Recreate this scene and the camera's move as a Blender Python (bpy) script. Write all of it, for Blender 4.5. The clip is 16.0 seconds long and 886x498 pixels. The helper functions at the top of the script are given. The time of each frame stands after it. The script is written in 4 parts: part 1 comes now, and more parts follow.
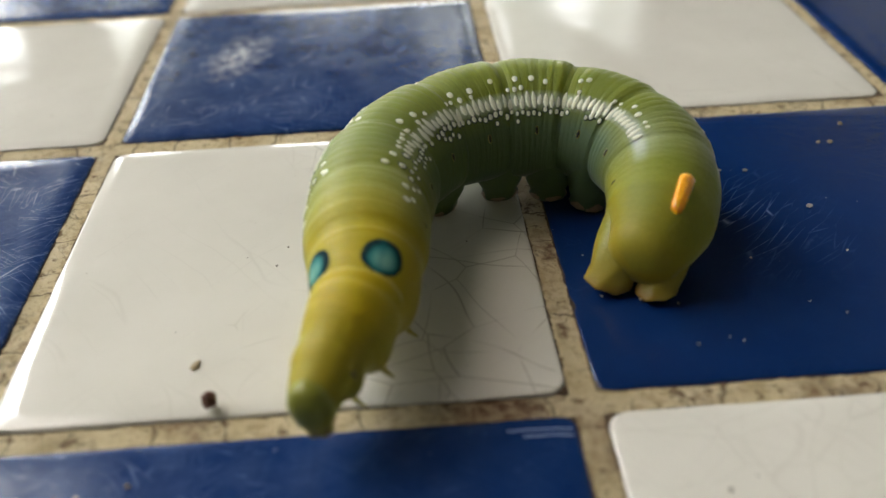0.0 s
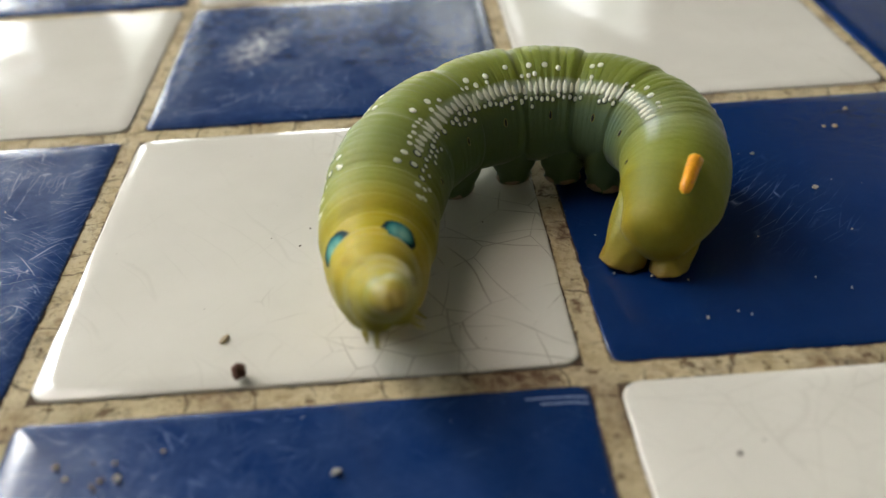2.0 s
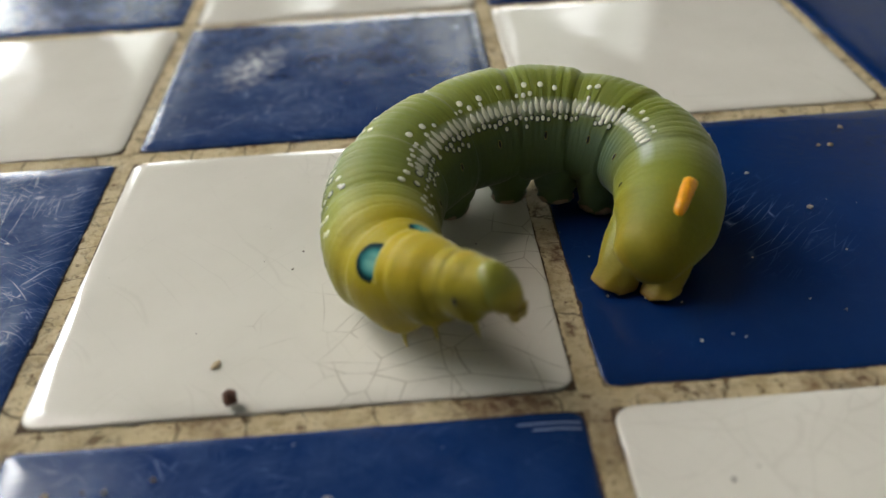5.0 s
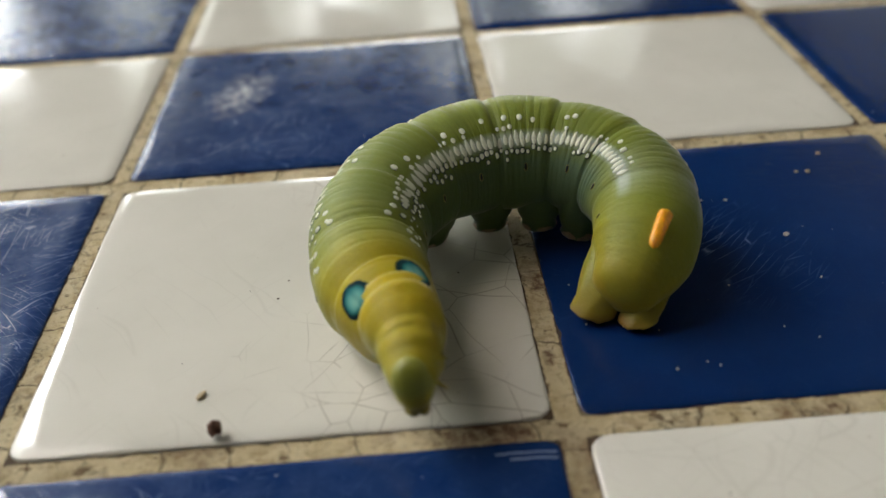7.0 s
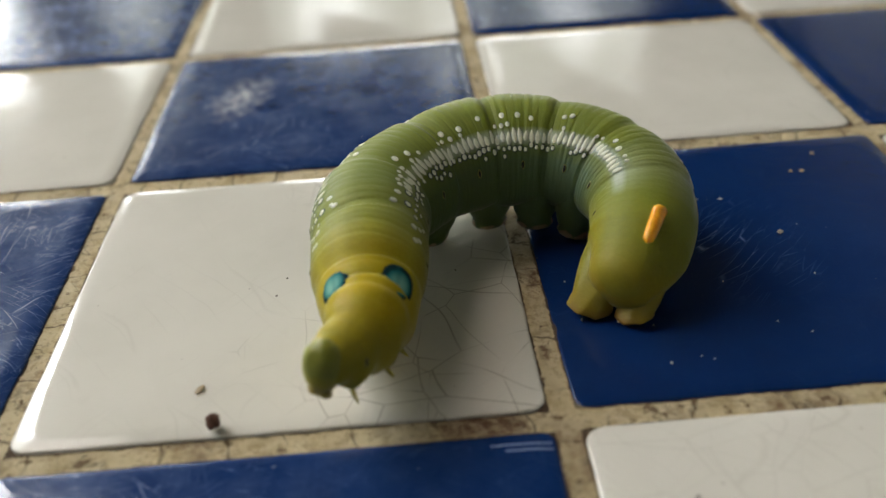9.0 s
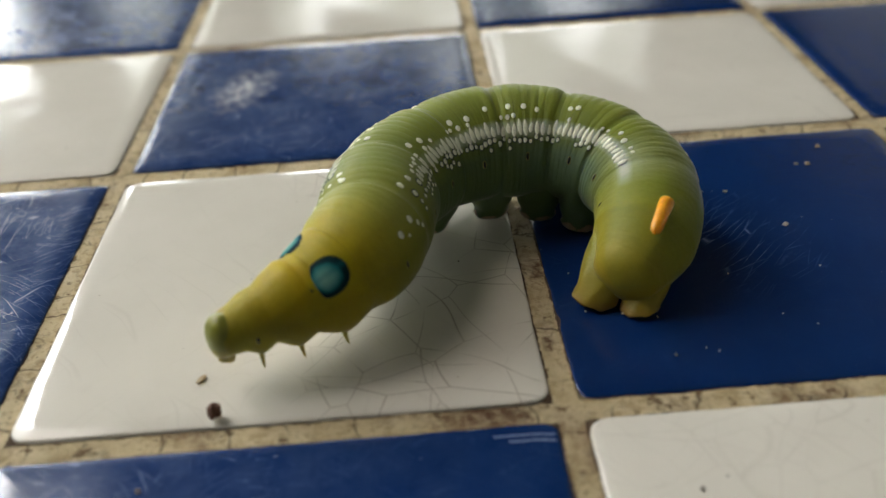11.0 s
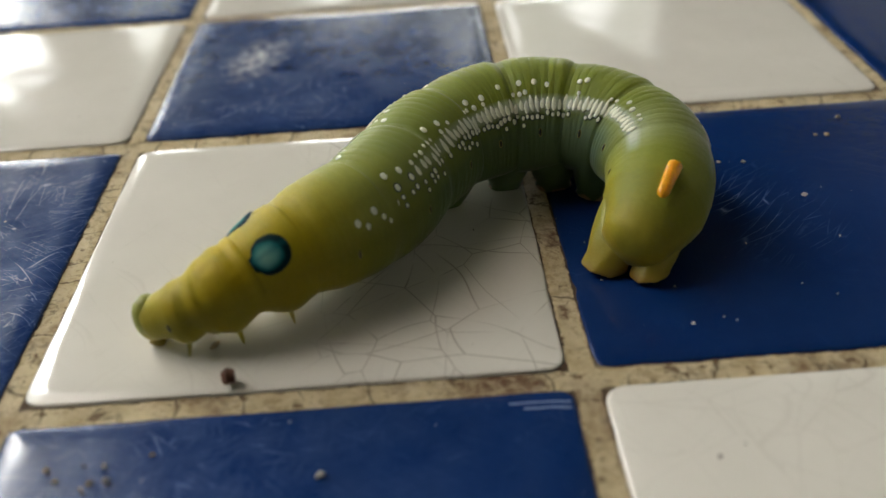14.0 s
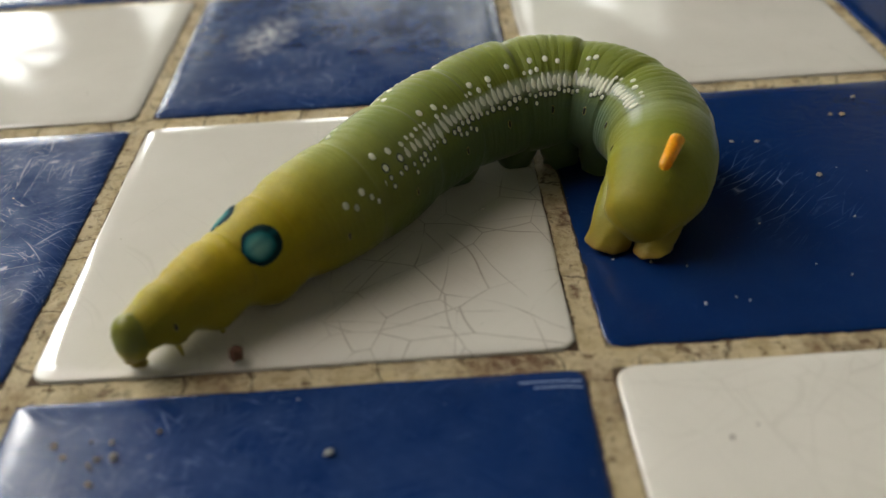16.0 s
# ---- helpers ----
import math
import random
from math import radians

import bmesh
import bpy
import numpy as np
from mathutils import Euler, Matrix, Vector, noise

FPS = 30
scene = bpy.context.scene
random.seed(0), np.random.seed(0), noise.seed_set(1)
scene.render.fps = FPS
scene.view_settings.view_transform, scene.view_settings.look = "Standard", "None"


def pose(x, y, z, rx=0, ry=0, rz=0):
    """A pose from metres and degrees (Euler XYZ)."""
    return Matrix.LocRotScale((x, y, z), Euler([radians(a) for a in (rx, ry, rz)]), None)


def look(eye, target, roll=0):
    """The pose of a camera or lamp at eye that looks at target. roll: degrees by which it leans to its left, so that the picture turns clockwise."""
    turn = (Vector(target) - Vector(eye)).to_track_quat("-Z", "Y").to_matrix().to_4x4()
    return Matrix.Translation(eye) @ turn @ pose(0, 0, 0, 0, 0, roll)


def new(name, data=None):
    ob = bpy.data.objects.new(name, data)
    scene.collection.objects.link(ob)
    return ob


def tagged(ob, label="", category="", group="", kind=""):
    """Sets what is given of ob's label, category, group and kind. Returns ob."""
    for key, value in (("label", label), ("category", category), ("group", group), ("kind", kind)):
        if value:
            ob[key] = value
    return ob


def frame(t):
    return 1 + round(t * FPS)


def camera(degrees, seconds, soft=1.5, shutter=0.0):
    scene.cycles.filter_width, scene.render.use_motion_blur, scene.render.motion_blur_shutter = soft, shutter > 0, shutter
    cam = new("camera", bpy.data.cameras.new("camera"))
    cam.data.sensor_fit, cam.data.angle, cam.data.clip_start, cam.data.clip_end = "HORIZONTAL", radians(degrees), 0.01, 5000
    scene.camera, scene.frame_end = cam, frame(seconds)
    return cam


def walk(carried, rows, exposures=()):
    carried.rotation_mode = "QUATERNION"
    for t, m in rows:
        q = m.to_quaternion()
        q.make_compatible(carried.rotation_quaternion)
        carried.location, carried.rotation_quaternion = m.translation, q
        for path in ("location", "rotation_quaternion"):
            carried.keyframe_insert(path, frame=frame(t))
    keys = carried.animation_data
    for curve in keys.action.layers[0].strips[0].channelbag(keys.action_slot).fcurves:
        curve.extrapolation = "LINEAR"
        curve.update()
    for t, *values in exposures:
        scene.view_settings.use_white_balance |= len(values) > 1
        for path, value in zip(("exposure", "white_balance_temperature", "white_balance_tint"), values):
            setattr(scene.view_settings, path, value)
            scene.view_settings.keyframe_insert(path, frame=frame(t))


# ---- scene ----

# ------------------------------------------------------------------ camera
PATH = [
    (0, (-0.01323, -0.05705, 0.05384), (-0.00687, 0.10874, -0.05785), -2.64),
    (0.5, (-0.01345, -0.05746, 0.05391), (-0.00695, 0.10843, -0.05762), -2.53),
    (1, (-0.01408, -0.05845, 0.05385), (-0.00836, 0.10731, -0.05791), -2.55),
    (1.5, (-0.01478, -0.06152, 0.05443), (-0.01008, 0.10342, -0.05857), -2.87),
    (2, (-0.01457, -0.06065, 0.05435), (-0.00957, 0.10481, -0.05789), -3.06),
    (2.5, (-0.01440, -0.06071, 0.05442), (-0.00911, 0.10596, -0.05600), -3.13),
    (3, (-0.01423, -0.06039, 0.05431), (-0.00881, 0.10677, -0.05536), -3.22),
    (3.5, (-0.01409, -0.06060, 0.05466), (-0.00880, 0.10671, -0.05481), -3.19),
    (4, (-0.01370, -0.06034, 0.05485), (-0.00891, 0.10684, -0.05482), -3.25),
    (6.5, (-0.01342, -0.05964, 0.05629), (-0.00830, 0.10711, -0.05402), -3.63),
    (7, (-0.01185, -0.06053, 0.05743), (-0.00654, 0.10771, -0.05059), -3.62),
    (7.5, (-0.01138, -0.06085, 0.05739), (-0.00577, 0.10830, -0.04917), -3.57),
    (8, (-0.01130, -0.06213, 0.05725), (-0.00582, 0.10718, -0.04906), -3.66),
    (8.5, (-0.01153, -0.06229, 0.05666), (-0.00615, 0.10729, -0.04924), -3.72),
    (9, (-0.01148, -0.06219, 0.05667), (-0.00636, 0.10736, -0.04928), -3.76),
    (11.5, (-0.01165, -0.06196, 0.05560), (-0.00712, 0.10698, -0.05136), -3.58),
    (12, (-0.01168, -0.06184, 0.05543), (-0.00728, 0.10660, -0.05231), -3.57),
    (12.5, (-0.01184, -0.06214, 0.05528), (-0.00781, 0.10596, -0.05300), -3.57),
    (13, (-0.01198, -0.06247, 0.05507), (-0.00870, 0.10531, -0.05375), -3.67),
    (13.5, (-0.01221, -0.06237, 0.05488), (-0.00949, 0.10499, -0.05459), -3.69),
    (14, (-0.01218, -0.06200, 0.05446), (-0.01000, 0.10505, -0.05550), -3.72),
    (14.5, (-0.01217, -0.06175, 0.05405), (-0.01075, 0.10482, -0.05664), -3.76),
    (15, (-0.01215, -0.06144, 0.05386), (-0.01108, 0.10462, -0.05760), -3.78),
    (15.5, (-0.01235, -0.06183, 0.05389), (-0.01156, 0.10385, -0.05814), -3.75),
    (16, (-0.01236, -0.06159, 0.05360), (-0.01214, 0.10361, -0.05912), -3.78),
]
cam = camera(49.8, 16.0, 1.5, 0.4)
cam.data.dof.use_dof, cam.data.dof.focus_distance, cam.data.dof.aperture_fstop = True, 0.100, 20.5
walk(cam, [(t, look(eye, target, roll)) for t, eye, target, roll in PATH], [(0.0, -0.13, 6300, 10), (3.0, -0.12, 6300, 10), (3.6, -0.33, 6300, 10), (12.0, -0.34, 6340, 10), (16.0, -0.41, 6480, 10)])

# ------------------------------------------------------------------ world and light
PITCH, TILE_H = 0.05, 0.0016
# the joints as they were laid, in millimetres: (where the tile ends, where the next begins)
JOINT_X = {-1: (-51.2, -48.6), 0: (-1.4, 1.4), 1: (48.2, 50.4)}
JOINT_Y = {0: (-1.8, 1.2), 1: (48.8, 52.2), 2: (96.3, 98.9)}


def joint(table, k):
    """Both sides of joint k, in metres; regular beyond the ones that are known."""
    if k in table:
        return tuple(v * 1e-3 for v in table[k])
    near = min(table, key=lambda q: abs(q - k))
    mid = sum(table[near]) * 0.5e-3 + (k - near) * PITCH
    return mid - 0.00145, mid + 0.00145



world = bpy.data.worlds.new("sky")
world.use_nodes = True
scene.world = world
sky = world.node_tree.nodes.new("ShaderNodeTexSky")
sky.sky_type, sky.sun_disc = "NISHITA", False
sky.sun_elevation, sky.sun_rotation = radians(59), radians(-56)
sky.air_density, sky.dust_density = 0.7, 5.0
background = world.node_tree.nodes["Background"]
world.node_tree.links.new(sky.outputs["Color"], background.inputs["Color"])
background.inputs["Strength"].default_value = 0.15
sun = new("sun", bpy.data.lights.new("sun", "SUN"))
sun.data.energy, sun.data.angle, sun.data.color = 0.50, radians(60), (1.0, 0.95, 0.87)
sun.matrix_world = look((-5.4, 3.6, 11.0), (0, 0, 0))


# ------------------------------------------------------------------ materials
def material(name, rough=0.5, metal=0.0, colour=(0.5, 0.5, 0.5)):
    m = bpy.data.materials.new(name)
    m.use_nodes = True
    b = m.node_tree.nodes["Principled BSDF"]
    b.inputs["Roughness"].default_value, b.inputs["Metallic"].default_value = rough, metal
    b.inputs["Base Color"].default_value = (*colour, 1)
    return m, m.node_tree.nodes, m.node_tree.links, b


def node(m, kind, links=(), **values):
    """A node with input values by name (spaces as underscores) and links (input, socket)."""
    n = m.node_tree.nodes.new(kind)
    for key, value in values.items():
        n.inputs[key.replace("_", " ")].default_value = value
    for key, socket in links:
        m.node_tree.links.new(socket, n.inputs[key])
    return n


def ramp(m, socket, stops, mode="LINEAR"):
    n = m.node_tree.nodes.new("ShaderNodeValToRGB")
    n.color_ramp.interpolation = mode
    while len(n.color_ramp.elements) < len(stops):
        n.color_ramp.elements.new(0.5)
    for e, (at, c) in zip(n.color_ramp.elements, stops):
        e.position, e.color = at, (c, c, c, 1) if isinstance(c, (int, float)) else (*c, 1)
    m.node_tree.links.new(socket, n.inputs["Fac"])
    return n.outputs["Color"]


def mixed(m, factor, a, b, blend="MIX"):
    n = m.node_tree.nodes.new("ShaderNodeMix")
    n.data_type, n.blend_type = "RGBA", blend
    for key, value in ((0, factor), (6, a), (7, b)):
        if isinstance(value, bpy.types.NodeSocket):
            m.node_tree.links.new(value, n.inputs[key])
        else:
            n.inputs[key].default_value = value if key == 0 else (*value, 1)
    return n.outputs[2]


def maths(m, op, a, b=0.0):
    n = m.node_tree.nodes.new("ShaderNodeMath")
    n.operation = op
    for key, value in ((0, a), (1, b)):
        if isinstance(value, bpy.types.NodeSocket):
            m.node_tree.links.new(value, n.inputs[key])
        else:
            n.inputs[key].default_value = value
    return n.outputs[0]


def place(m, scale=(1, 1, 1), turn=0.0):
    """World position, turned about z and then scaled."""
    out = m.node_tree.nodes.new("ShaderNodeNewGeometry").outputs["Position"]
    for key, value in (("Rotation", (0, 0, radians(turn))), ("Scale", scale)):
        if (key == "Rotation" and turn) or (key == "Scale" and scale != (1, 1, 1)):
            n = m.node_tree.nodes.new("ShaderNodeMapping")
            n.inputs[key].default_value = value
            m.node_tree.links.new(out, n.inputs["Vector"])
            out = n.outputs["Vector"]
    return out


def noise_of(m, vector, scale, detail=4.0, rough=0.55, out="Fac"):
    return node(m, "ShaderNodeTexNoise", [("Vector", vector)], Scale=scale, Detail=detail, Roughness=rough).outputs[out]


def bump(m, b, height, strength, distance):
    n = node(m, "ShaderNodeBump", [("Height", height)], Strength=strength, Distance=distance)
    m.node_tree.links.new(n.outputs["Normal"], b.inputs["Normal"])
    return n


def scratches(m, turn, scale, thin):
    """Thin pale lines along one direction, broken up by a coarse noise: 0 to 1."""
    wobble = noise_of(m, place(m), 60, 2.0, out="Color")
    v = node(m, "ShaderNodeVectorMath", [(0, place(m, (scale, scale * 0.07, scale), turn)), (1, wobble)])
    cell = node(m, "ShaderNodeTexVoronoi", [("Vector", v.outputs[0])], Scale=1.0)
    cell.feature = "DISTANCE_TO_EDGE"
    line = ramp(m, cell.outputs["Distance"], [(0.0, 1.0), (thin, 0.0)])
    gate = ramp(m, noise_of(m, place(m), 110 + turn, 4.0), [(0.47, 0.0), (0.62, 1.0)])
    return maths(m, "MULTIPLY", line, gate)


def white_glaze():
    m, n, l, b = material("white_glaze", 0.07)
    tone = noise_of(m, place(m), 45, 5.0)
    base = ramp(m, tone, [(0.3, (0.665, 0.64, 0.555)), (0.7, (0.75, 0.72, 0.635))])
    # crazing: fine cracks that have taken up dirt, in some parts of the glaze only
    crack = 0.0
    for turn, scale, thin in ((-25, (75, 120, 150), 0.0065), (50, (62, 105, 150), 0.0065), (100, (95, 130, 150), 0.006)):
        sway = node(m, "ShaderNodeVectorMath", [(0, noise_of(m, place(m), 48 + turn * 0.1, 1.0, out="Color"))])
        sway.operation, sway.inputs[1].default_value = "MULTIPLY", (0.55, 0.55, 0.55)
        sway = sway.outputs[0]
        bend = node(m, "ShaderNodeVectorMath", [(0, place(m, scale, turn)), (1, sway)])
        cell = node(m, "ShaderNodeTexVoronoi", [("Vector", bend.outputs[0])], Scale=1.0)
        cell.feature = "DISTANCE_TO_EDGE"
        line = maths(m, "MULTIPLY", ramp(m, cell.outputs["Distance"], [(0.0, 1.0), (thin * 1.25, 0.0)]), ramp(m, noise_of(m, place(m), 95 + turn, 2.0), [(0.40, 0.0), (0.52, 1.0)]))
        crack = maths(m, "MAXIMUM", line, crack)
    xyz = node(m, "ShaderNodeSeparateXYZ", [("Vector", place(m))])
    lean = maths(m, "MINIMUM", maths(m, "MULTIPLY", maths(m, "ADD", xyz.outputs["X"], 0.021), 14.0), maths(m, "MULTIPLY", maths(m, "SUBTRACT", 0.045, xyz.outputs["Y"]), 14.0))
    gate = ramp(m, maths(m, "ADD", noise_of(m, place(m), 55, 3.0), lean), [(0.44, 0.0), (0.60, 1.0)])
    gate = maths(m, "MULTIPLY", gate, ramp(m, maths(m, "ADD", maths(m, "MULTIPLY", xyz.outputs["Y"], 100.0), 0.5), [(0.3, 0.2), (0.6, 1.0)]))
    dirt = maths(m, "MULTIPLY", maths(m, "MULTIPLY", crack, gate), 0.68)
    speck = ramp(m, noise_of(m, place(m), 900, 2.0), [(0.76, 0.0), (0.79, 0.6)])
    rubs = maths(m, "MAXIMUM", scratches(m, -35, 260, 0.02), scratches(m, 40, 300, 0.02))
    base = mixed(m, maths(m, "MULTIPLY", rubs, 0.10), base, (0.25, 0.22, 0.16))
    base = mixed(m, dirt, base, (0.22, 0.18, 0.12))
    base = mixed(m, speck, base, (0.30, 0.24, 0.16))
    l.new(base, b.inputs["Base Color"])
    l.new(ramp(m, noise_of(m, place(m), 120, 4.0), [(0.35, 0.06), (0.75, 0.13)]), b.inputs["Roughness"])
    b.inputs["Specular IOR Level"].default_value = 0.5
    bump(m, b, noise_of(m, place(m), 70, 2.0), 0.12, 0.0006)
    return m


def blue_glaze():
    m, n, l, b = material("blue_glaze", 0.1)
    tone = noise_of(m, place(m), 60, 5.0)
    base = ramp(m, tone, [(0.3, (0.0027, 0.018, 0.088)), (0.7, (0.0038, 0.0245, 0.113))])
    xyz = node(m, "ShaderNodeSeparateXYZ", [("Vector", place(m))])
    haze_film = ramp(m, noise_of(m, place(m), 210, 7.0, 0.68), [(0.34, 0.0), (0.82, 0.17)])
    # dull and scuffed to one side, cleaner to the other; film paints reflected haze
    wear_haze = ramp(m, maths(m, "ADD", maths(m, "MULTIPLY", xyz.outputs["X"], 10.0), 0.5), [(0.12, 1.0), (0.35, 0.5), (0.55, 0.06)])
    haze_film = maths(m, "MULTIPLY", haze_film, wear_haze)
    marks = scratches(m, 20, 800, 0.016)
    for turn, scale in ((75, 900), (-50, 760), (130, 950), (100, 700), (0, 1000), (50, 820)):
        marks = maths(m, "MAXIMUM", marks, scratches(m, turn, scale, 0.000024 * scale))
    web = node(m, "ShaderNodeVectorMath", [(0, place(m, (420, 700, 500), 35)), (1, noise_of(m, place(m), 240, 4.0, out="Color"))])
    cell = node(m, "ShaderNodeTexVoronoi", [("Vector", web.outputs[0])], Scale=1.0)
    cell.feature = "DISTANCE_TO_EDGE"
    scuff = maths(m, "MULTIPLY", ramp(m, cell.outputs["Distance"], [(0.0, 0.05), (0.04, 0.0)]), ramp(m, noise_of(m, place(m), 48, 3.0), [(0.34, 0.0), (0.76, 1.0)]))
    # a limescale mark
    turned = Matrix.Rotation(radians(12), 3, "Z") @ Vector((-0.0368, 0.0775, 0.0))
    LIME = (turned.x, turned.y * 0.5, 0.0)
    mark = node(m, "ShaderNodeVectorMath", [(0, place(m, (1.0, 0.5, 1.0), 12))])
    mark.operation, mark.inputs[1].default_value = "DISTANCE", LIME
    lime = ramp(m, maths(m, "ADD", mark.outputs["Value"], maths(m, "MULTIPLY", noise_of(m, place(m), 500, 4.0), 0.006)), [(0.0040, 0.95), (0.0048, 0.0)])
    lime = maths(m, "MULTIPLY", lime, ramp(m, noise_of(m, place(m), 700, 6.0, 0.7), [(0.40, 0.05), (0.58, 1.0)]))
    # a patch of fresh scratches beside the tail
    away = node(m, "ShaderNodeVectorMath", [(0, place(m, (1.0, 0.8, 1.0)))])
    away.operation, away.inputs[1].default_value = "DISTANCE", (0.023, 0.0195, 0.0)
    scored = maths(m, "MULTIPLY", ramp(m, maths(m, "MULTIPLY", away.outputs["Value"], 100.0), [(0.3, 0.32), (1.15, 0.0)]), maths(m, "MAXIMUM", scratches(m, 42, 900, 0.03), scratches(m, 58, 760, 0.03)))
    haze_film = maths(m, "MAXIMUM", haze_film, scored)
    worn_hazy = maths(m, "MAXIMUM", haze_film, maths(m, "MAXIMUM", maths(m, "MULTIPLY", maths(m, "MAXIMUM", marks, scuff), maths(m, "MULTIPLY", wear_haze, 0.32)), maths(m, "MULTIPLY", lime, 0.2)))
    base = mixed(m, worn_hazy, base, (0.22, 0.38, 0.72))
    base = mixed(m, maths(m, "MULTIPLY", lime, 0.7), base, (0.70, 0.70, 0.68))
    speck = ramp(m, noise_of(m, place(m), 1100, 2.0), [(0.77, 0.0), (0.80, 0.8)])
    base = mixed(m, speck, base, (0.55, 0.55, 0.52))
    l.new(base, b.inputs["Base Color"])
    # two scratches, their bright glint painted in as pale blue
    scratch_glint = 0.0
    for y0, x0 in ((-0.0032, -0.0068), (-0.0039, -0.0056)):
        off = maths(m, "ABSOLUTE", maths(m, "SUBTRACT", maths(m, "ADD", xyz.outputs["Y"], maths(m, "MULTIPLY", noise_of(m, place(m), 300, 2.0), 0.0004)), y0 + 0.0002))
        line = maths(m, "MULTIPLY", ramp(m, maths(m, "MULTIPLY", off, 1000.0), [(0.02, 0.7), (0.16, 0.0)]), maths(m, "MULTIPLY", maths(m, "GREATER_THAN", xyz.outputs["X"], x0), maths(m, "LESS_THAN", xyz.outputs["X"], -0.0016)))
        scratch_glint = maths(m, "MAXIMUM", line, scratch_glint)
    base = mixed(m, scratch_glint, base, (0.34, 0.45, 0.66))
    l.new(base, b.inputs["Base Color"])
    l.new(ramp(m, maths(m, "ADD", worn_hazy, maths(m, "MULTIPLY", wear_haze, 0.06)), [(0.0, 0.10), (0.5, 0.50)]), b.inputs["Roughness"])
    b.inputs["Specular IOR Level"].default_value = 0.36
    bump(m, b, maths(m, "ADD", noise_of(m, place(m), 90, 3.0), maths(m, "MULTIPLY", marks, -0.15)), 0.10, 0.0006)
    return m


def grout_cement():
    m, n, l, b = material("grout", 0.85)
    tone = noise_of(m, place(m), 160, 8.0, 0.7)
    base = ramp(m, tone, [(0.32, (0.42, 0.31, 0.15)), (0.46, (0.62, 0.51, 0.29)), (0.72, (0.74, 0.64, 0.42))])
    grit = noise_of(m, place(m), 1100, 6.0, 0.75)
    base = mixed(m, ramp(m, grit, [(0.52, 0.0), (0.60, 0.5)]), base, (0.30, 0.19, 0.08))
    stain = ramp(m, noise_of(m, place(m), 75, 6.0, 0.7), [(0.52, 0.0), (0.65, 0.85)])
    base = mixed(m, maths(m, "MULTIPLY", stain, ramp(m, grit, [(0.35, 0.5), (0.5, 1.0)])), base, (0.20, 0.11, 0.045))
    for centre, scale, size in (((-0.0075, 0.0, 0), (1, 2.2, 1), 0.0052), ((-0.0003, 0.0092, 0), (2.0, 1, 1), 0.0016), ((-0.0186, 0.0002, 0), (1, 1, 1), 0.0008), ((0.0004, 0.022, 0), (2, 1, 1), 0.002)):
        far = node(m, "ShaderNodeVectorMath", [(0, place(m, scale))])
        far.operation, far.inputs[1].default_value = "DISTANCE", tuple(a * b for a, b in zip(centre, scale))
        spot = maths(m, "ADD", far.outputs["Value"], maths(m, "MULTIPLY", maths(m, "SUBTRACT", noise_of(m, place(m), 420, 5.0, 0.7), 0.5), size * 2.2))
        base = mixed(m, maths(m, "MULTIPLY", ramp(m, maths(m, "DIVIDE", spot, size), [(0.6, 0.9), (1.05, 0.0)]), ramp(m, grit, [(0.38, 0.35), (0.56, 1.0)])), base, (0.13, 0.055, 0.022))
    cell = node(m, "ShaderNodeTexVoronoi", [("Vector", node(m, "ShaderNodeVectorMath", [(0, place(m, (110, 110, 110))), (1, noise_of(m, place(m), 400, 4.0, out="Color"))]).outputs[0])], Scale=1.0)
    cell.feature = "DISTANCE_TO_EDGE"
    crack = ramp(m, cell.outputs["Distance"], [(0.0, 0.8), (0.018, 0.0)])
    crack = maths(m, "MULTIPLY", crack, ramp(m, noise_of(m, place(m), 90, 3.0), [(0.46, 0.0), (0.56, 1.0)]))
    base = mixed(m, crack, base, (0.10, 0.07, 0.045))
    # a line of dirt where the grout meets the tiles
    xyz = node(m, "ShaderNodeSeparateXYZ", [("Vector", place(m))])
    rag = maths(m, "MULTIPLY", maths(m, "SUBTRACT", noise_of(m, place(m), 800, 6.0, 0.7), 0.5), 0.0008)
    off = []  # how far outside the edge of the nearest joint: below zero in the joint
    for key, table in (("X", JOINT_X), ("Y", JOINT_Y)):
        least = 1.0
        for k in range(-2, 4):
            low, high = joint(table, k)
            least = maths(m, "MINIMUM", maths(m, "SUBTRACT", maths(m, "ABSOLUTE", maths(m, "SUBTRACT", xyz.outputs[key], (low + high) / 2)), (high - low) / 2), least)
        off.append(maths(m, "ADD", least, rag))
    seams = []
    for near, other in (off, off[::-1]):
        line = maths(m, "MULTIPLY", maths(m, "GREATER_THAN", near, -0.00030), maths(m, "LESS_THAN", near, 0.0012))
        seams.append(maths(m, "MULTIPLY", line, maths(m, "GREATER_THAN", other, -0.0003)))
    # hairlines that cross the joint
    for key, across in (("X", off[1]), ("Y", off[0])):
        run = maths(m, "ADD", xyz.outputs[key], maths(m, "MULTIPLY", noise_of(m, place(m), 260, 3.0), 0.004))
        cell = node(m, "ShaderNodeTexVoronoi", Scale=1.0)
        cell.voronoi_dimensions, cell.feature = "1D", "DISTANCE_TO_EDGE"
        l.new(maths(m, "MULTIPLY", run, 150.0), cell.inputs["W"])
        line = maths(m, "MULTIPLY", ramp(m, cell.outputs["Distance"], [(0.008, 0.9), (0.03, 0.0)]), maths(m, "LESS_THAN", across, 0.0003))
        seams.append(maths(m, "MULTIPLY", line, ramp(m, noise_of(m, place(m), 130, 2.0), [(0.42, 0.0), (0.5, 0.9)])))
    seam = 0.0
    for line in seams:
        seam = maths(m, "MAXIMUM", line, seam)
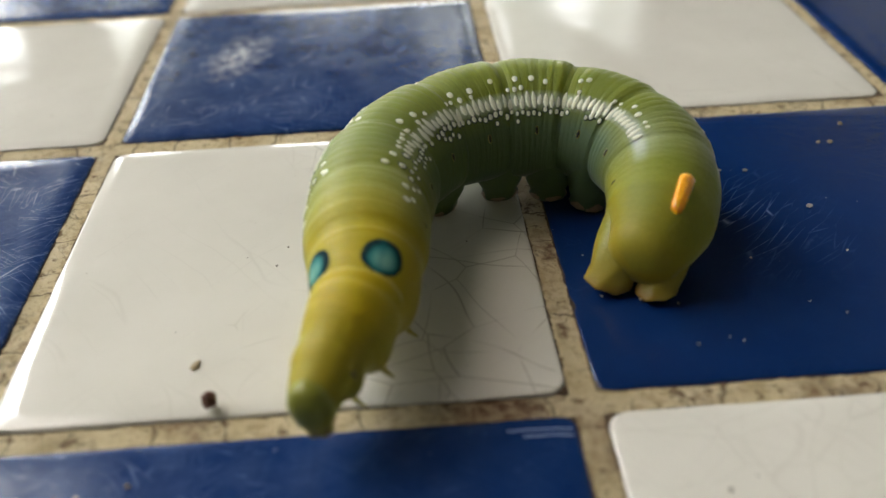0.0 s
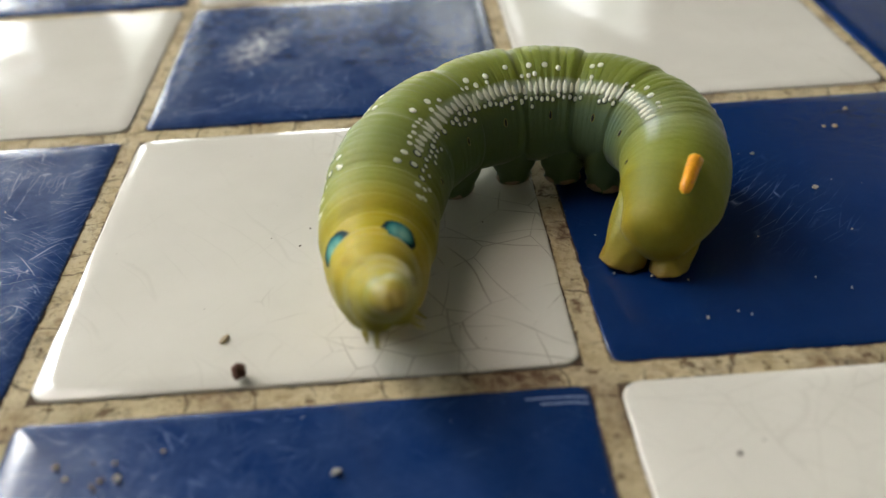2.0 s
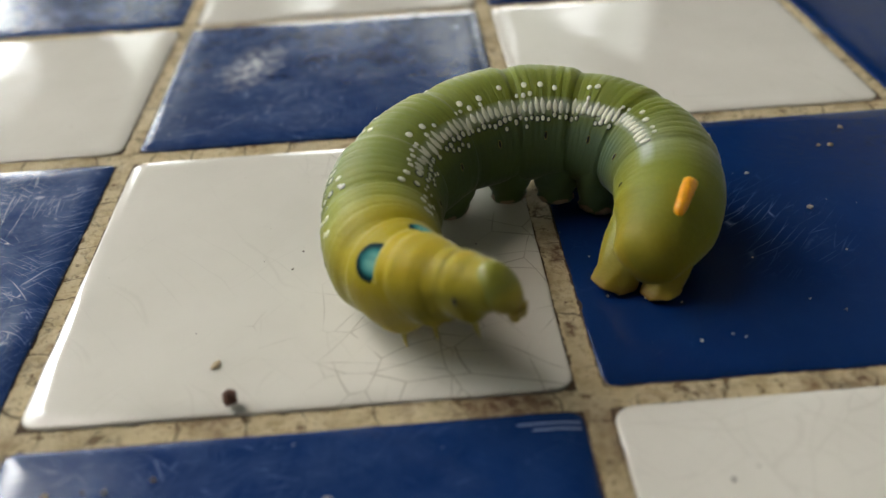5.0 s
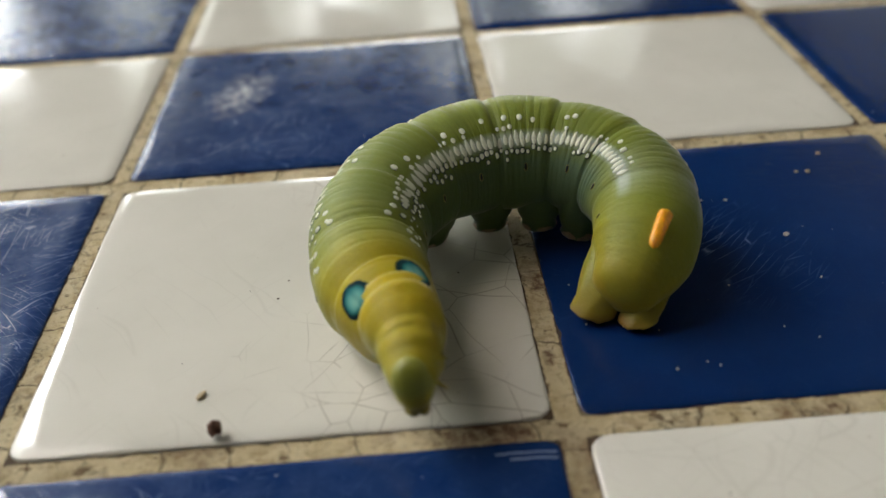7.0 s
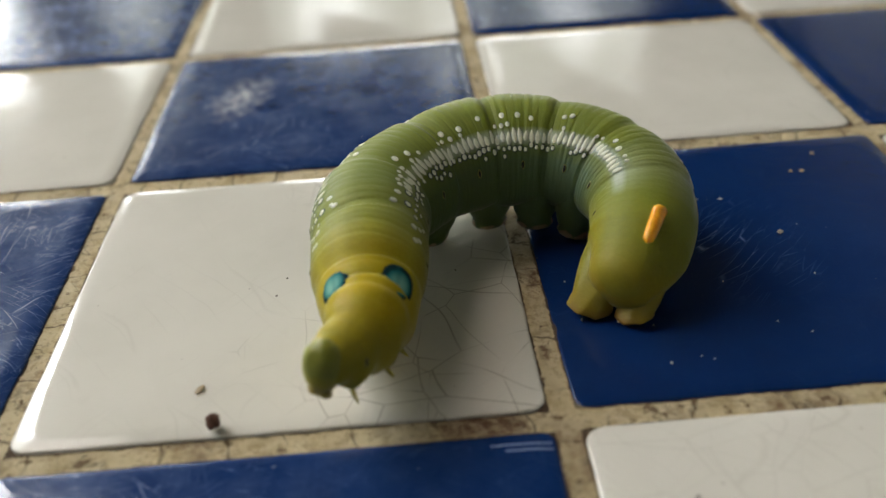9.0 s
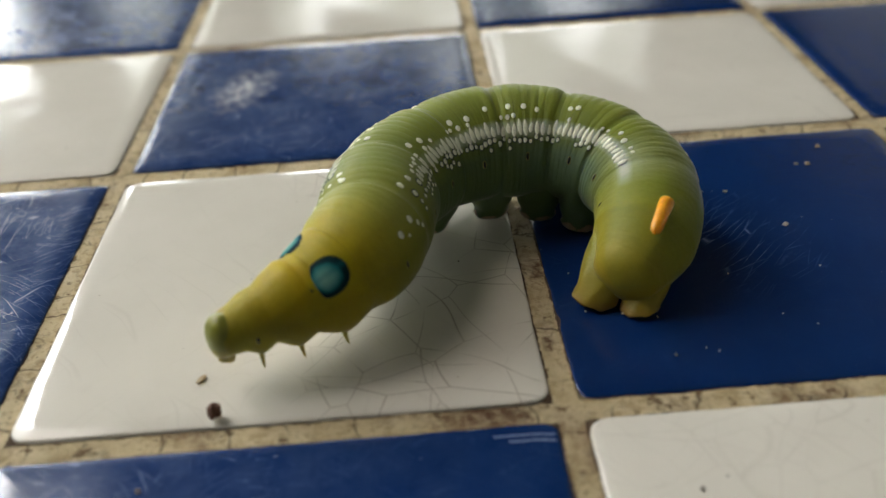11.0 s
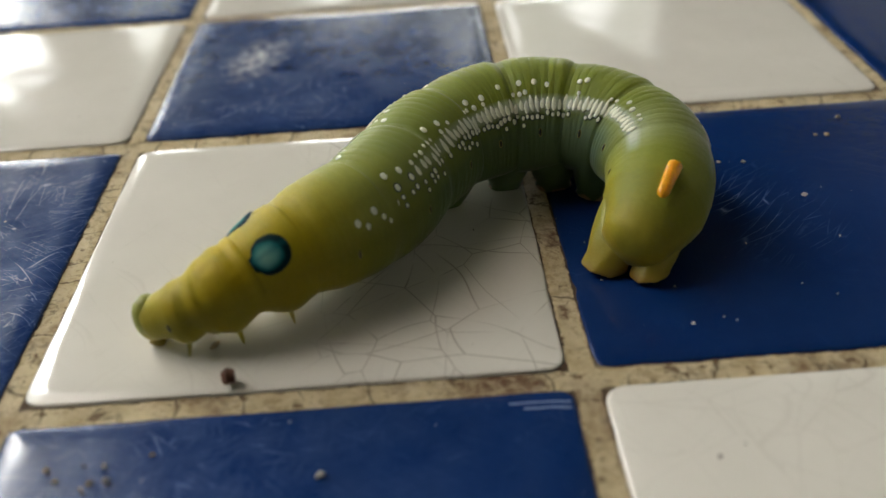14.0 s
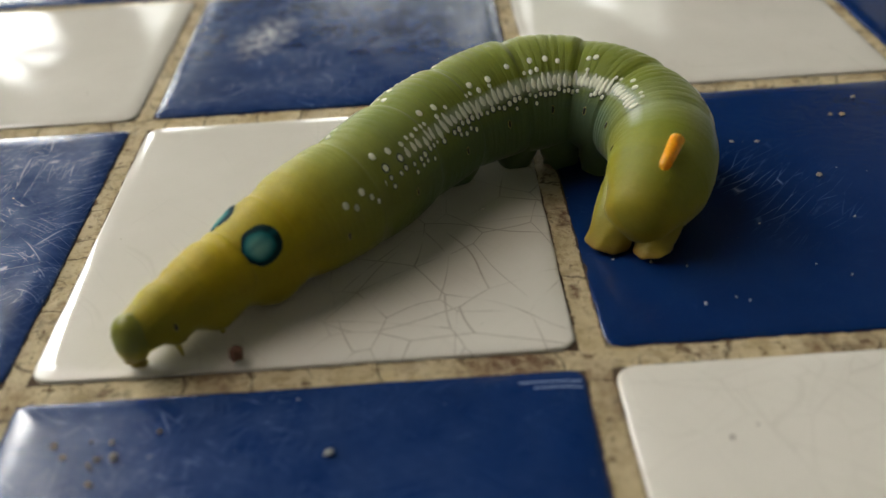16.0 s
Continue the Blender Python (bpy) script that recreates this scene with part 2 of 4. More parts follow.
    seam = maths(m, "MULTIPLY", seam, ramp(m, noise_of(m, place(m), 350, 5.0), [(0.28, 0.35), (0.46, 1.0)]))
    base = mixed(m, seam, base, (0.075, 0.042, 0.018))
    pit = ramp(m, noise_of(m, place(m), 700, 3.0), [(0.62, 0.0), (0.68, 0.85)])
    base = mixed(m, pit, base, (0.14, 0.075, 0.03))
    l.new(base, b.inputs["Base Color"])
    bump(m, b, maths(m, "SUBTRACT", noise_of(m, place(m), 600, 8.0, 0.75), crack), 1.0, 0.0006)
    return m


def plaster(name, colour):
    m, n, l, b = material(name, 0.9)
    tone = noise_of(m, place(m), 3.0, 8.0)
    dark = tuple(v * 0.8 for v in colour)
    l.new(ramp(m, tone, [(0.3, dark), (0.7, colour)]), b.inputs["Base Color"])
    bump(m, b, noise_of(m, place(m), 40, 6.0), 0.3, 0.01)
    return m


def far_garden():
    """Foliage far off with bright gaps of sky."""
    m, n, l, b = material("far_garden", 1.0)
    height = node(m, "ShaderNodeSeparateXYZ", [("Vector", place(m))]).outputs["Z"]
    open_sky = ramp(m, maths(m, "MULTIPLY", height, 0.05), [(0.38, 0.0), (0.62, 1.0)])
    gaps = ramp(m, maths(m, "ADD", noise_of(m, place(m), 0.55, 8.0, 0.66), maths(m, "MULTIPLY", open_sky, 0.14)), [(0.46, 0.0), (0.67, 1.0)])
    leaf = ramp(m, noise_of(m, place(m), 3.0, 6.0), [(0.35, (0.08, 0.09, 0.07)), (0.7, (0.25, 0.27, 0.21))])
    colour = mixed(m, gaps, leaf, (1.0, 1.0, 0.98))
    l.new(leaf, b.inputs["Base Color"])
    # added bright patches between the trees and a bright strip below, for rim glints
    ragged = maths(m, "MULTIPLY", noise_of(m, place(m), 0.9, 6.0, 0.6), 2.4)
    glint_patch = 0.0
    for centre, full in (((-11.0, 16.7, 3.5), 1.0), ((-8.1, 18.3, 1.3), 0.36), ((-5.0, 19.4, 2.8), 0.07)):
        beam = node(m, "ShaderNodeVectorMath", [(0, place(m, (1.0, 1.0, 0.34)))])
        beam.operation, beam.inputs[1].default_value = "DISTANCE", centre
        glint_patch = maths(m, "MAXIMUM", ramp(m, maths(m, "MULTIPLY", maths(m, "ADD", beam.outputs["Value"], ragged), 0.2), [(0.54, full), (0.70, 0.0)]), glint_patch)
    glint_strip = maths(m, "MULTIPLY", ramp(m, maths(m, "MULTIPLY", maths(m, "ADD", height, ragged), 0.1), [(0.30, 1.0), (0.40, 0.0)]), ramp(m, noise_of(m, place(m), 0.4, 4.0), [(0.38, 0.1), (0.55, 1.0)]))
    bright = maths(m, "ADD", maths(m, "MULTIPLY", open_sky, 5.0), 5.0)
    glow = maths(m, "ADD", maths(m, "MULTIPLY", gaps, bright), maths(m, "MULTIPLY", glint_strip, 30.0))
    glow = maths(m, "ADD", glow, maths(m, "MULTIPLY", glint_patch, 40.0))
    l.new(mixed(m, maths(m, "MAXIMUM", glint_patch, glint_strip), colour, (1.0, 1.0, 0.98)), b.inputs["Emission Color"])
    l.new(maths(m, "ADD", glow, 2.0), b.inputs["Emission Strength"])
    return m


WHITE, BLUE, CEMENT = white_glaze(), blue_glaze(), grout_cement()
# north wall is darkened to keep its reflection in the tiles low
PLASTER, CEILING_PAINT, DARK_WALL, GARDEN = plaster("wall_plaster", (0.27, 0.265, 0.24)), plaster("ceiling_paint", (0.22, 0.215, 0.20)), plaster("dark_wall_paint", (0.10, 0.10, 0.10)), far_garden()


# ------------------------------------------------------------------ mesh helpers
def mesh_of(name, bm, mat, smooth=True):
    me = bpy.data.meshes.new(name)
    bm.to_mesh(me)
    bm.free()
    for mt in (mat if isinstance(mat, (list, tuple)) else [mat]):
        me.materials.append(mt)
    if smooth:
        me.polygons.foreach_set("use_smooth", [True] * len(me.polygons))
    return me


def part(name, bm, mat, parent, label="", smooth=True):
    ob = new(name, mesh_of(name, bm, mat, smooth))
    ob.parent = parent
    return tagged(ob, label)


def slab(bm, x0, y0, z0, x1, y1, z1):
    m = Matrix.Translation(((x0 + x1) / 2, (y0 + y1) / 2, (z0 + z1) / 2)) @ Matrix.Diagonal((x1 - x0, y1 - y0, z1 - z0, 1))
    bmesh.ops.create_cube(bm, size=1.0, matrix=m)


# ------------------------------------------------------------------ setting: tiled ledge in an added, unseen room
def tile_mesh(name, mat, hx, hy, corner, rng):
    """A glazed tile: rounded corners, a domed rim that falls towards the joint, and edges that are not quite true."""
    bm = bmesh.new()
    rings = []
    steps, run = 5, 14
    rim, fall = 0.0031, 0.00032
    wave = [rng.uniform(0, 6.28) for _ in range(6)]
    levels = [(0.0, -TILE_H), (0.0, -fall - 0.0001)]
    levels += [(d, -fall * (1 - d / rim) ** 3) for d in (0.00005, 0.0003, 0.0006, 0.001, 0.0015, 0.0022, rim)]
    for inset, z in levels:
        ring = []
        r = max(corner - inset * 0.7, 0.0003)
        x, y = hx - inset, hy - inset
        outline = []
        for q in range(4):
            cx, cy = ((1, 1), (-1, 1), (-1, -1), (1, -1))[q]
            nx, ny = ((-1, 1), (-1, -1), (1, -1), (1, 1))[q]
            for k in range(steps):
                a = math.pi / 2 * (q + k / (steps - 1))
                outline.append((cx * (x - r) + r * math.cos(a), cy * (y - r) + r * math.sin(a)))
            start = outline[-1]
            goal = (nx * (x - r) + r * math.cos(a), ny * (y - r) + r * math.sin(a))
            outline += [(start[0] + (goal[0] - start[0]) * k / run, start[1] + (goal[1] - start[1]) * k / run) for k in range(1, run)]
        keep = max(0.0, 1 - inset / rim)
        for px, py in outline:
            # a slight wander of the edge, and of the height of the rim
            go = keep * 0.00003 * (math.sin(430 * (px + py) + wave[0]) + math.sin(910 * (px - py) + wave[1]))
            up = 0.00004 * keep * (1 - keep) * 4 * math.sin(260 * (px - py) + wave[2]) + 0.000012 * math.sin(inset * 5200 + wave[3]) * keep
            ring.append(bm.verts.new((px * (1 + go / hx), py * (1 + go / hy), z + up)))
        rings.append(ring)
    for low, high in zip(rings, rings[1:]):
        for k in range(len(low)):
            j = (k + 1) % len(low)
            bm.faces.new((low[k], low[j], high[j], high[k]))
    bm.faces.new(rings[-1])
    return mesh_of(name, bm, mat)


def far_tiles(name, mat, odd):
    """The tiles further off, as bevelled blocks."""
    verts, faces = [], []
    for i in range(-14, 32):
        for j in range(-32, 80):
            if (i + j + 1) % 2 != odd or (-6 <= i < 6 and -5 <= j < 8):
                continue
            (x0, x1), (y0, y1) = (joint(JOINT_X, i)[1], joint(JOINT_X, i + 1)[0]), (joint(JOINT_Y, j)[1], joint(JOINT_Y, j + 1)[0])
            n = len(verts)
            for inset, z in ((0, -TILE_H), (0, -0.0003), (0.0008, 0.0)):
                verts += [(x0 + inset, y0 + inset, z), (x1 - inset, y0 + inset, z), (x1 - inset, y1 - inset, z), (x0 + inset, y1 - inset, z)]
            for low in (n, n + 4):
                faces += [(low + k, low + (k + 1) % 4, low + 4 + (k + 1) % 4, low + 4 + k) for k in range(4)]
            faces.append((n + 8, n + 9, n + 10, n + 11))
    me = bpy.data.meshes.new(name)
    me.from_pydata(verts, [], faces)
    me.materials.append(mat)
    return me


def grout_mesh():
    """The joints near the caterpillar as a rough surface: sunk a little, gritty, higher in places."""
    step = 0.0004
    xs, ys = np.arange(-0.088, 0.080, step), np.arange(-0.018, 0.125, step)

    def inside(values, table):
        out = np.zeros(len(values), bool)
        for k in range(-2, 4):
            low, high = joint(table, k)
            out |= (values > low - 0.0009) & (values < high + 0.0009)
        return out

    mask = inside(xs, JOINT_X)[:, None] | inside(ys, JOINT_Y)[None, :]
    index, verts, faces = {}, [], []

    def vert(i, j):
        if (i, j) not in index:
            index[i, j] = len(verts)
            x, y = float(xs[i]), float(ys[j])
            p = Vector((x, y, 0))
            z = -0.00056 + 0.00011 * noise.noise(p * 420) + 0.00010 * noise.noise(p * 1100) + 0.00010 * noise.noise(p * 110)
            verts.append((x, y, min(z, -0.00038)))
        return index[i, j]

    for i in range(len(xs) - 1):
        for j in range(len(ys) - 1):
            if mask[i, j] and mask[i + 1, j + 1]:
                faces.append((vert(i, j), vert(i + 1, j), vert(i + 1, j + 1), vert(i, j + 1)))
    me = bpy.data.meshes.new("grout_joint")
    me.from_pydata(verts, [], faces)
    me.polygons.foreach_set("use_smooth", [True] * len(me.polygons))
    me.materials.append(CEMENT)
    return me


def build_setting():
    floor = tagged(new("floor"), "checkerboard of blue and white glazed tiles, cracked dirty grout", "floor", kind="structure")
    bm = bmesh.new()
    slab(bm, -0.7, -1.6, -0.01, 1.6, 4.0, -0.0009)
    part("grout_bed", bm, CEMENT, floor, "cracked cream grout with brown stains", smooth=False)
    joints = new("grout_joint", grout_mesh())
    joints.parent = floor
    tagged(joints, "rough cream grout between the tiles, stained brown")
    rng = random.Random(3)
    for i in range(-6, 6):
        for j in range(-5, 8):
            colour = (i + j + 1) % 2
            name = ("white_tile", "blue_tile")[colour]
            (x0, x1), (y0, y1) = (joint(JOINT_X, i)[1], joint(JOINT_X, i + 1)[0]), (joint(JOINT_Y, j)[1], joint(JOINT_Y, j + 1)[0])
            grow = 0.00015
            ob = new(name, tile_mesh(name, (WHITE, BLUE)[colour], (x1 - x0) / 2 + grow, (y1 - y0) / 2 + grow, (0.0019, 0.0011)[colour], rng))
            ob.parent = floor
            tilt = [rng.uniform(-0.12, 0.12) for _ in range(2)]
            ob.matrix_basis = pose((x0 + x1) / 2, (y0 + y1) / 2, rng.uniform(-0.0001, 0.0), tilt[0], tilt[1], rng.uniform(-0.12, 0.12))
    for odd, name in enumerate(("white_tile", "blue_tile")):
        rest = new(name, far_tiles(name, (WHITE, BLUE)[odd], odd))
        rest.parent = floor
        tagged(rest, "more glazed floor tiles further off", kind="stuff")

    bm = bmesh.new()
    slab(bm, -30, -30, -0.2, 30, 40, -0.02)
    tagged(new("ground", mesh_of("ground", bm, PLASTER, False)), "plain ground around the tiled room", "ground", kind="structure")
    # unseen room open to a garden ahead and beside; openings placed to shape light
    walls = {"wall_east": [(1.6, -1.8, -0.02, 1.8, 4.2, 2.6)],
             "wall_south": [(-0.9, -1.8, -0.02, 1.6, -1.6, 2.6)],
             "wall_west": [(-0.9, -1.6, -0.02, -0.7, 0.0, 2.6), (-0.9, 0.0, -0.02, -0.7, 3.7, 0.10), (-0.9, 0.0, 2.5, -0.7, 1.30, 2.6), (-0.9, 1.30, 0.10, -0.7, 1.36, 2.6),
                           (-0.9, 1.36, 0.74, -0.7, 2.15, 2.6), (-0.9, 2.15, 0.10, -0.7, 2.20, 2.6), (-0.9, 2.20, 1.30, -0.7, 3.7, 2.6), (-0.9, 3.7, -0.02, -0.7, 4.2, 2.6)],
             "wall_north": [(-0.7, 4.0, -0.02, -0.6, 4.2, 2.6), (-0.6, 4.0, 1.38, 0.1, 4.2, 2.6), (0.1, 4.0, 1.72, 1.1, 4.2, 2.6), (1.1, 4.0, -0.02, 1.6, 4.2, 2.6)]}
    for name, boxes in walls.items():
        bm = bmesh.new()
        for box in boxes:
            slab(bm, *box)
        tagged(new(name, mesh_of(name, bm, DARK_WALL if name == "wall_north" else PLASTER, False)), "unseen plain wall with openings that shape the light" if len(boxes) > 1 else "plain plastered wall", "wall", kind="structure")
    bm = bmesh.new()
    slab(bm, -0.9, -1.8, 2.6, 1.8, 4.2, 2.75)
    tagged(new("ceiling", mesh_of("ceiling", bm, CEILING_PAINT, False)), "unseen plain ceiling", "ceiling", kind="structure")
    bm = bmesh.new()
    for k in range(24):
        a0, a1 = (math.pi * (0.15 + 1.05 * q / 24) for q in (k, k + 1))
        v = [bm.verts.new((20 * math.cos(a), 20 * math.sin(a), z)) for a, z in ((a0, -0.02), (a1, -0.02), (a1, 20.0), (a0, 20.0))]
        bm.faces.new(v)
    tagged(new("backdrop", mesh_of("backdrop", bm, GARDEN, False)), "garden foliage far off with bright gaps of sky", "backdrop", kind="structure")


build_setting()


# ------------------------------------------------------------------ the caterpillar: its postures
# u runs along the body from the head (0) to the tail (1); yaw 0 heads for -y, in degrees
KNOTS = np.array([0, .08, .16, .24, .32, .40, .5, .6, .75, .88, 1.0])
TWIST_KNOTS = (0, .2, .4, .7, 1.0)
BODY_LENGTH = 0.07913
RADIUS_U = (0, .02, .045, .08, .15, .22, .3, .4, .5, .6, .7, .8, .88, .94, 1.0)
RADIUS_MM = (1.62, 2.14, 2.52, 3.12, 4.35, 5.53, 5.95, 6.11, 6.30, 6.73, 6.25, 5.98, 5.55, 5.15, 3.40)
BORDERS = (0, .03, .068, .122, .19, .285, .385, .488, .586, .682, .772, .857, .925, 1.0)
POSTURES = {}


def posture(t, yaw, pitch, stretch, anchor, twist):
    POSTURES[t] = np.array([*yaw, *pitch, stretch, *anchor, *twist], float)


posture(0, (-8.5, -23.1, -5.7, -1.6, -7.9, -28.1, -58.0, -86.4, -135.7, -188.6, -218.6),
        (-16.0, -6.1, -1.6, -0.6, -0.3, -2.0, -0.6, -0.1, 4.8, 10.5, 14.1), 1.113, (-2.16, 35.57, 7.45), (-10.9, -14.5, -6.0, -14.2, -24.8))
posture(0.5, (3.5, -18.4, -2.3, -2.8, -15.1, -29.6, -58.8, -88.9, -134.8, -189.9, -219.9),
        (-17.9, -4.3, 4.1, 0.9, -6.8, -11.2, -1.2, 1.8, 3.5, 10.5, 15.7), 1.065, (-2.03, 35.70, 7.50), (-5.4, -7.2, -4.8, -14.4, -24.0))
posture(1, (-10.7, -13.0, -9.4, -0.9, -20.7, -30.5, -56.4, -87.6, -134.6, -189.4, -219.4),
        (-3.5, 0.4, 1.5, -1.4, -2.3, -7.6, -2.1, 0.8, 2.6, 10.6, 17.9), 1.106, (-2.22, 35.55, 7.33), (-7.4, -10.1, -5.5, -13.8, -23.5))
posture(1.5, (-4.5, -7.8, -8.0, -5.3, -16.5, -31.2, -56.2, -87.2, -133.9, -189.5, -219.5),
        (7.3, 6.3, 3.7, -4.7, -9.0, -4.7, -1.9, 0.8, 1.9, 10.8, 19.4), 1.017, (-2.24, 35.38, 7.29), (-5.0, -7.1, -6.6, -14.3, -23.2))
posture(2, (11.2, 8.2, -0.2, -2.3, -13.8, -32.0, -57.2, -86.9, -133.3, -189.6, -219.6),
        (44.4, 27.1, 11.1, -4.1, -9.8, -6.4, -0.9, -0.0, 3.1, 12.0, 18.9), 1.031, (-2.19, 35.25, 7.54), (-7.6, -10.6, -7.6, -13.3, -23.1))
posture(2.5, (4.2, 9.5, 7.4, -0.8, -14.4, -32.9, -56.1, -85.7, -133.9, -189.0, -219.0),
        (52.2, 33.2, 14.1, -5.5, -10.6, -6.0, -0.8, 0.1, 4.3, 11.0, 16.8), 0.999, (-2.26, 35.19, 7.57), (-8.2, -11.5, -7.2, -14.6, -24.7))
posture(3, (12.1, 20.9, 11.7, -3.4, -13.9, -33.0, -56.8, -85.9, -133.8, -189.3, -219.3),
        (54.7, 33.6, 12.7, -5.3, -10.6, -6.5, -1.0, 0.3, 4.5, 11.5, 16.2), 1.009, (-2.20, 35.20, 7.66), (-5.0, -7.3, -7.0, -14.2, -24.8))
posture(3.5, (45.4, 33.6, 17.4, 0.2, -14.7, -35.0, -56.7, -86.4, -133.7, -190.1, -220.1),
        (52.5, 33.2, 13.7, -3.9, -9.6, -6.0, -2.4, 0.3, 4.9, 11.5, 16.1), 0.973, (-2.12, 35.20, 7.77), (-5.1, -7.5, -7.3, -13.5, -25.8))
posture(4, (58.2, 51.3, 29.0, 4.1, -11.3, -34.3, -58.1, -86.7, -133.6, -190.4, -220.4),
        (15.4, 18.3, 14.3, 0.5, -7.7, -5.7, -2.5, 0.4, 5.3, 10.6, 16.3), 0.979, (-2.06, 35.16, 7.76), (-2.9, -4.5, -5.6, -14.2, -24.9))
posture(6.5, (2.4, 29.6, 33.6, 12.2, -3.5, -29.9, -56.7, -86.7, -133.2, -189.9, -219.9),
        (25.2, 21.6, 13.2, 1.5, -6.7, -7.3, -3.9, 0.5, 6.1, 11.5, 14.9), 0.978, (-2.04, 35.10, 8.03), (-7.1, -9.1, -2.0, -13.3, -24.4))
posture(7, (-1.8, 4.5, 21.8, 10.9, -3.7, -30.2, -57.7, -86.4, -133.2, -190.2, -220.2),
        (-7.6, 1.7, 6.6, -2.4, -9.7, -7.5, -1.0, -0.2, 5.3, 13.2, 13.8), 0.920, (-2.10, 34.89, 7.98), (-7.8, -9.7, -0.6, -12.8, -24.4))
posture(7.5, (-2.6, -12.4, 7.9, 12.7, -5.0, -31.1, -55.9, -85.1, -132.8, -190.1, -220.1),
        (-8.1, 12.7, 13.2, -2.1, -11.8, -8.0, -3.1, -0.3, 7.4, 11.8, 13.7), 0.967, (-2.14, 34.75, 8.12), (-7.4, -9.8, -3.9, -12.5, -26.5))
posture(8, (-11.6, -12.6, 4.7, 8.2, -1.4, -30.9, -55.9, -85.3, -132.4, -190.0, -220.0),
        (-8.3, 12.4, 13.0, -4.2, -12.1, -6.3, -2.4, -0.2, 7.0, 12.0, 12.9), 0.983, (-2.13, 34.68, 8.13), (-5.9, -8.2, -4.8, -12.7, -26.1))
posture(8.5, (-32.1, -11.0, 0.2, 5.8, -1.5, -29.2, -57.5, -86.5, -133.0, -189.7, -219.7),
        (-0.5, 13.1, 7.6, -4.7, -11.6, -9.2, -2.3, 0.5, 6.8, 12.5, 13.7), 0.936, (-2.02, 34.76, 8.19), (0.7, -3.4, -1.6, -11.6, -25.5))
posture(9, (-29.6, -27.6, -0.4, -3.2, -0.6, -29.4, -56.2, -86.4, -132.6, -190.5, -220.5),
        (23.9, 8.3, -2.8, -7.4, -4.5, -0.7, -2.9, 0.3, 6.0, 12.7, 14.7), 0.901, (-1.99, 34.85, 8.18), (3.8, -0.3, -2.5, -11.7, -23.7))
posture(11.5, (-72.7, -72.7, -56.7, -35.2, -11.3, -24.0, -55.2, -87.1, -133.4, -189.8, -219.8),
        (-17.1, -11.1, -10.8, -5.3, -1.3, 0.4, 0.2, 1.9, 6.7, 11.5, 15.0), 0.861, (-1.84, 35.13, 8.17), (12.0, 4.2, 3.6, -11.7, -24.8))
posture(12, (-105.3, -83.8, -54.8, -38.8, -18.1, -22.6, -53.6, -86.7, -134.3, -189.5, -219.5),
        (-22.5, -14.2, -8.4, -1.6, -1.5, -2.2, 1.4, 1.7, 5.9, 11.3, 14.9), 0.902, (-1.87, 35.23, 7.91), (6.8, 0.7, 2.2, -10.9, -24.1))
posture(12.5, (-107.6, -80.8, -60.3, -43.4, -29.0, -26.7, -55.2, -87.0, -134.2, -189.9, -219.9),
        (-25.5, -10.8, -5.5, -0.8, -0.2, -3.8, -3.2, 0.3, 5.2, 10.7, 15.4), 0.949, (-1.94, 35.32, 7.64), (12.1, 2.8, 2.7, -8.6, -20.2))
posture(13, (-56.1, -64.4, -55.3, -50.3, -28.6, -18.6, -51.0, -85.0, -133.9, -188.0, -218.0),
        (-24.0, -12.6, -12.8, -1.6, 1.2, -0.0, 0.5, 0.1, 4.9, 10.7, 15.9), 1.009, (-2.21, 35.16, 7.48), (15.8, 8.5, 3.8, -10.0, -20.8))
posture(13.5, (-80.5, -69.3, -52.8, -45.0, -30.1, -28.2, -51.4, -85.2, -133.8, -189.8, -219.8),
        (-18.2, -12.0, -9.4, -3.7, 0.3, -0.7, -2.5, -0.8, 4.6, 10.6, 16.4), 1.023, (-2.23, 35.36, 7.45), (9.8, 4.7, 1.6, -6.7, -19.4))
posture(14, (-116.5, -73.4, -54.9, -50.2, -34.4, -29.2, -50.8, -84.4, -133.8, -191.1, -221.1),
        (-15.3, -17.1, -7.8, -0.8, -2.2, -1.9, -2.6, -1.4, 4.7, 9.9, 16.8), 1.057, (-2.27, 35.41, 7.26), (2.4, 4.3, 3.4, -7.3, -22.4))
posture(15, (-43.9, -49.6, -49.1, -47.2, -39.5, -34.3, -49.7, -81.6, -135.5, -191.1, -221.1),
        (-14.2, -8.4, -8.1, -1.9, -3.1, -4.4, -1.6, -1.6, 3.9, 9.0, 18.3), 1.120, (-2.30, 35.62, 7.01), (12.3, 3.2, -4.8, -8.0, -19.8))
posture(16, (-31.9, -47.9, -45.3, -45.5, -37.9, -39.1, -56.0, -78.8, -137.6, -191.4, -221.4),
        (-9.9, -4.4, -7.0, -3.4, -1.9, -3.5, -5.0, -1.8, 5.2, 6.5, 18.9), 1.175, (-2.59, 35.87, 6.93), (1.3, 4.3, 4.3, -8.4, -20.2))

GRID = 81
GRID_U = np.linspace(0, 1, GRID)


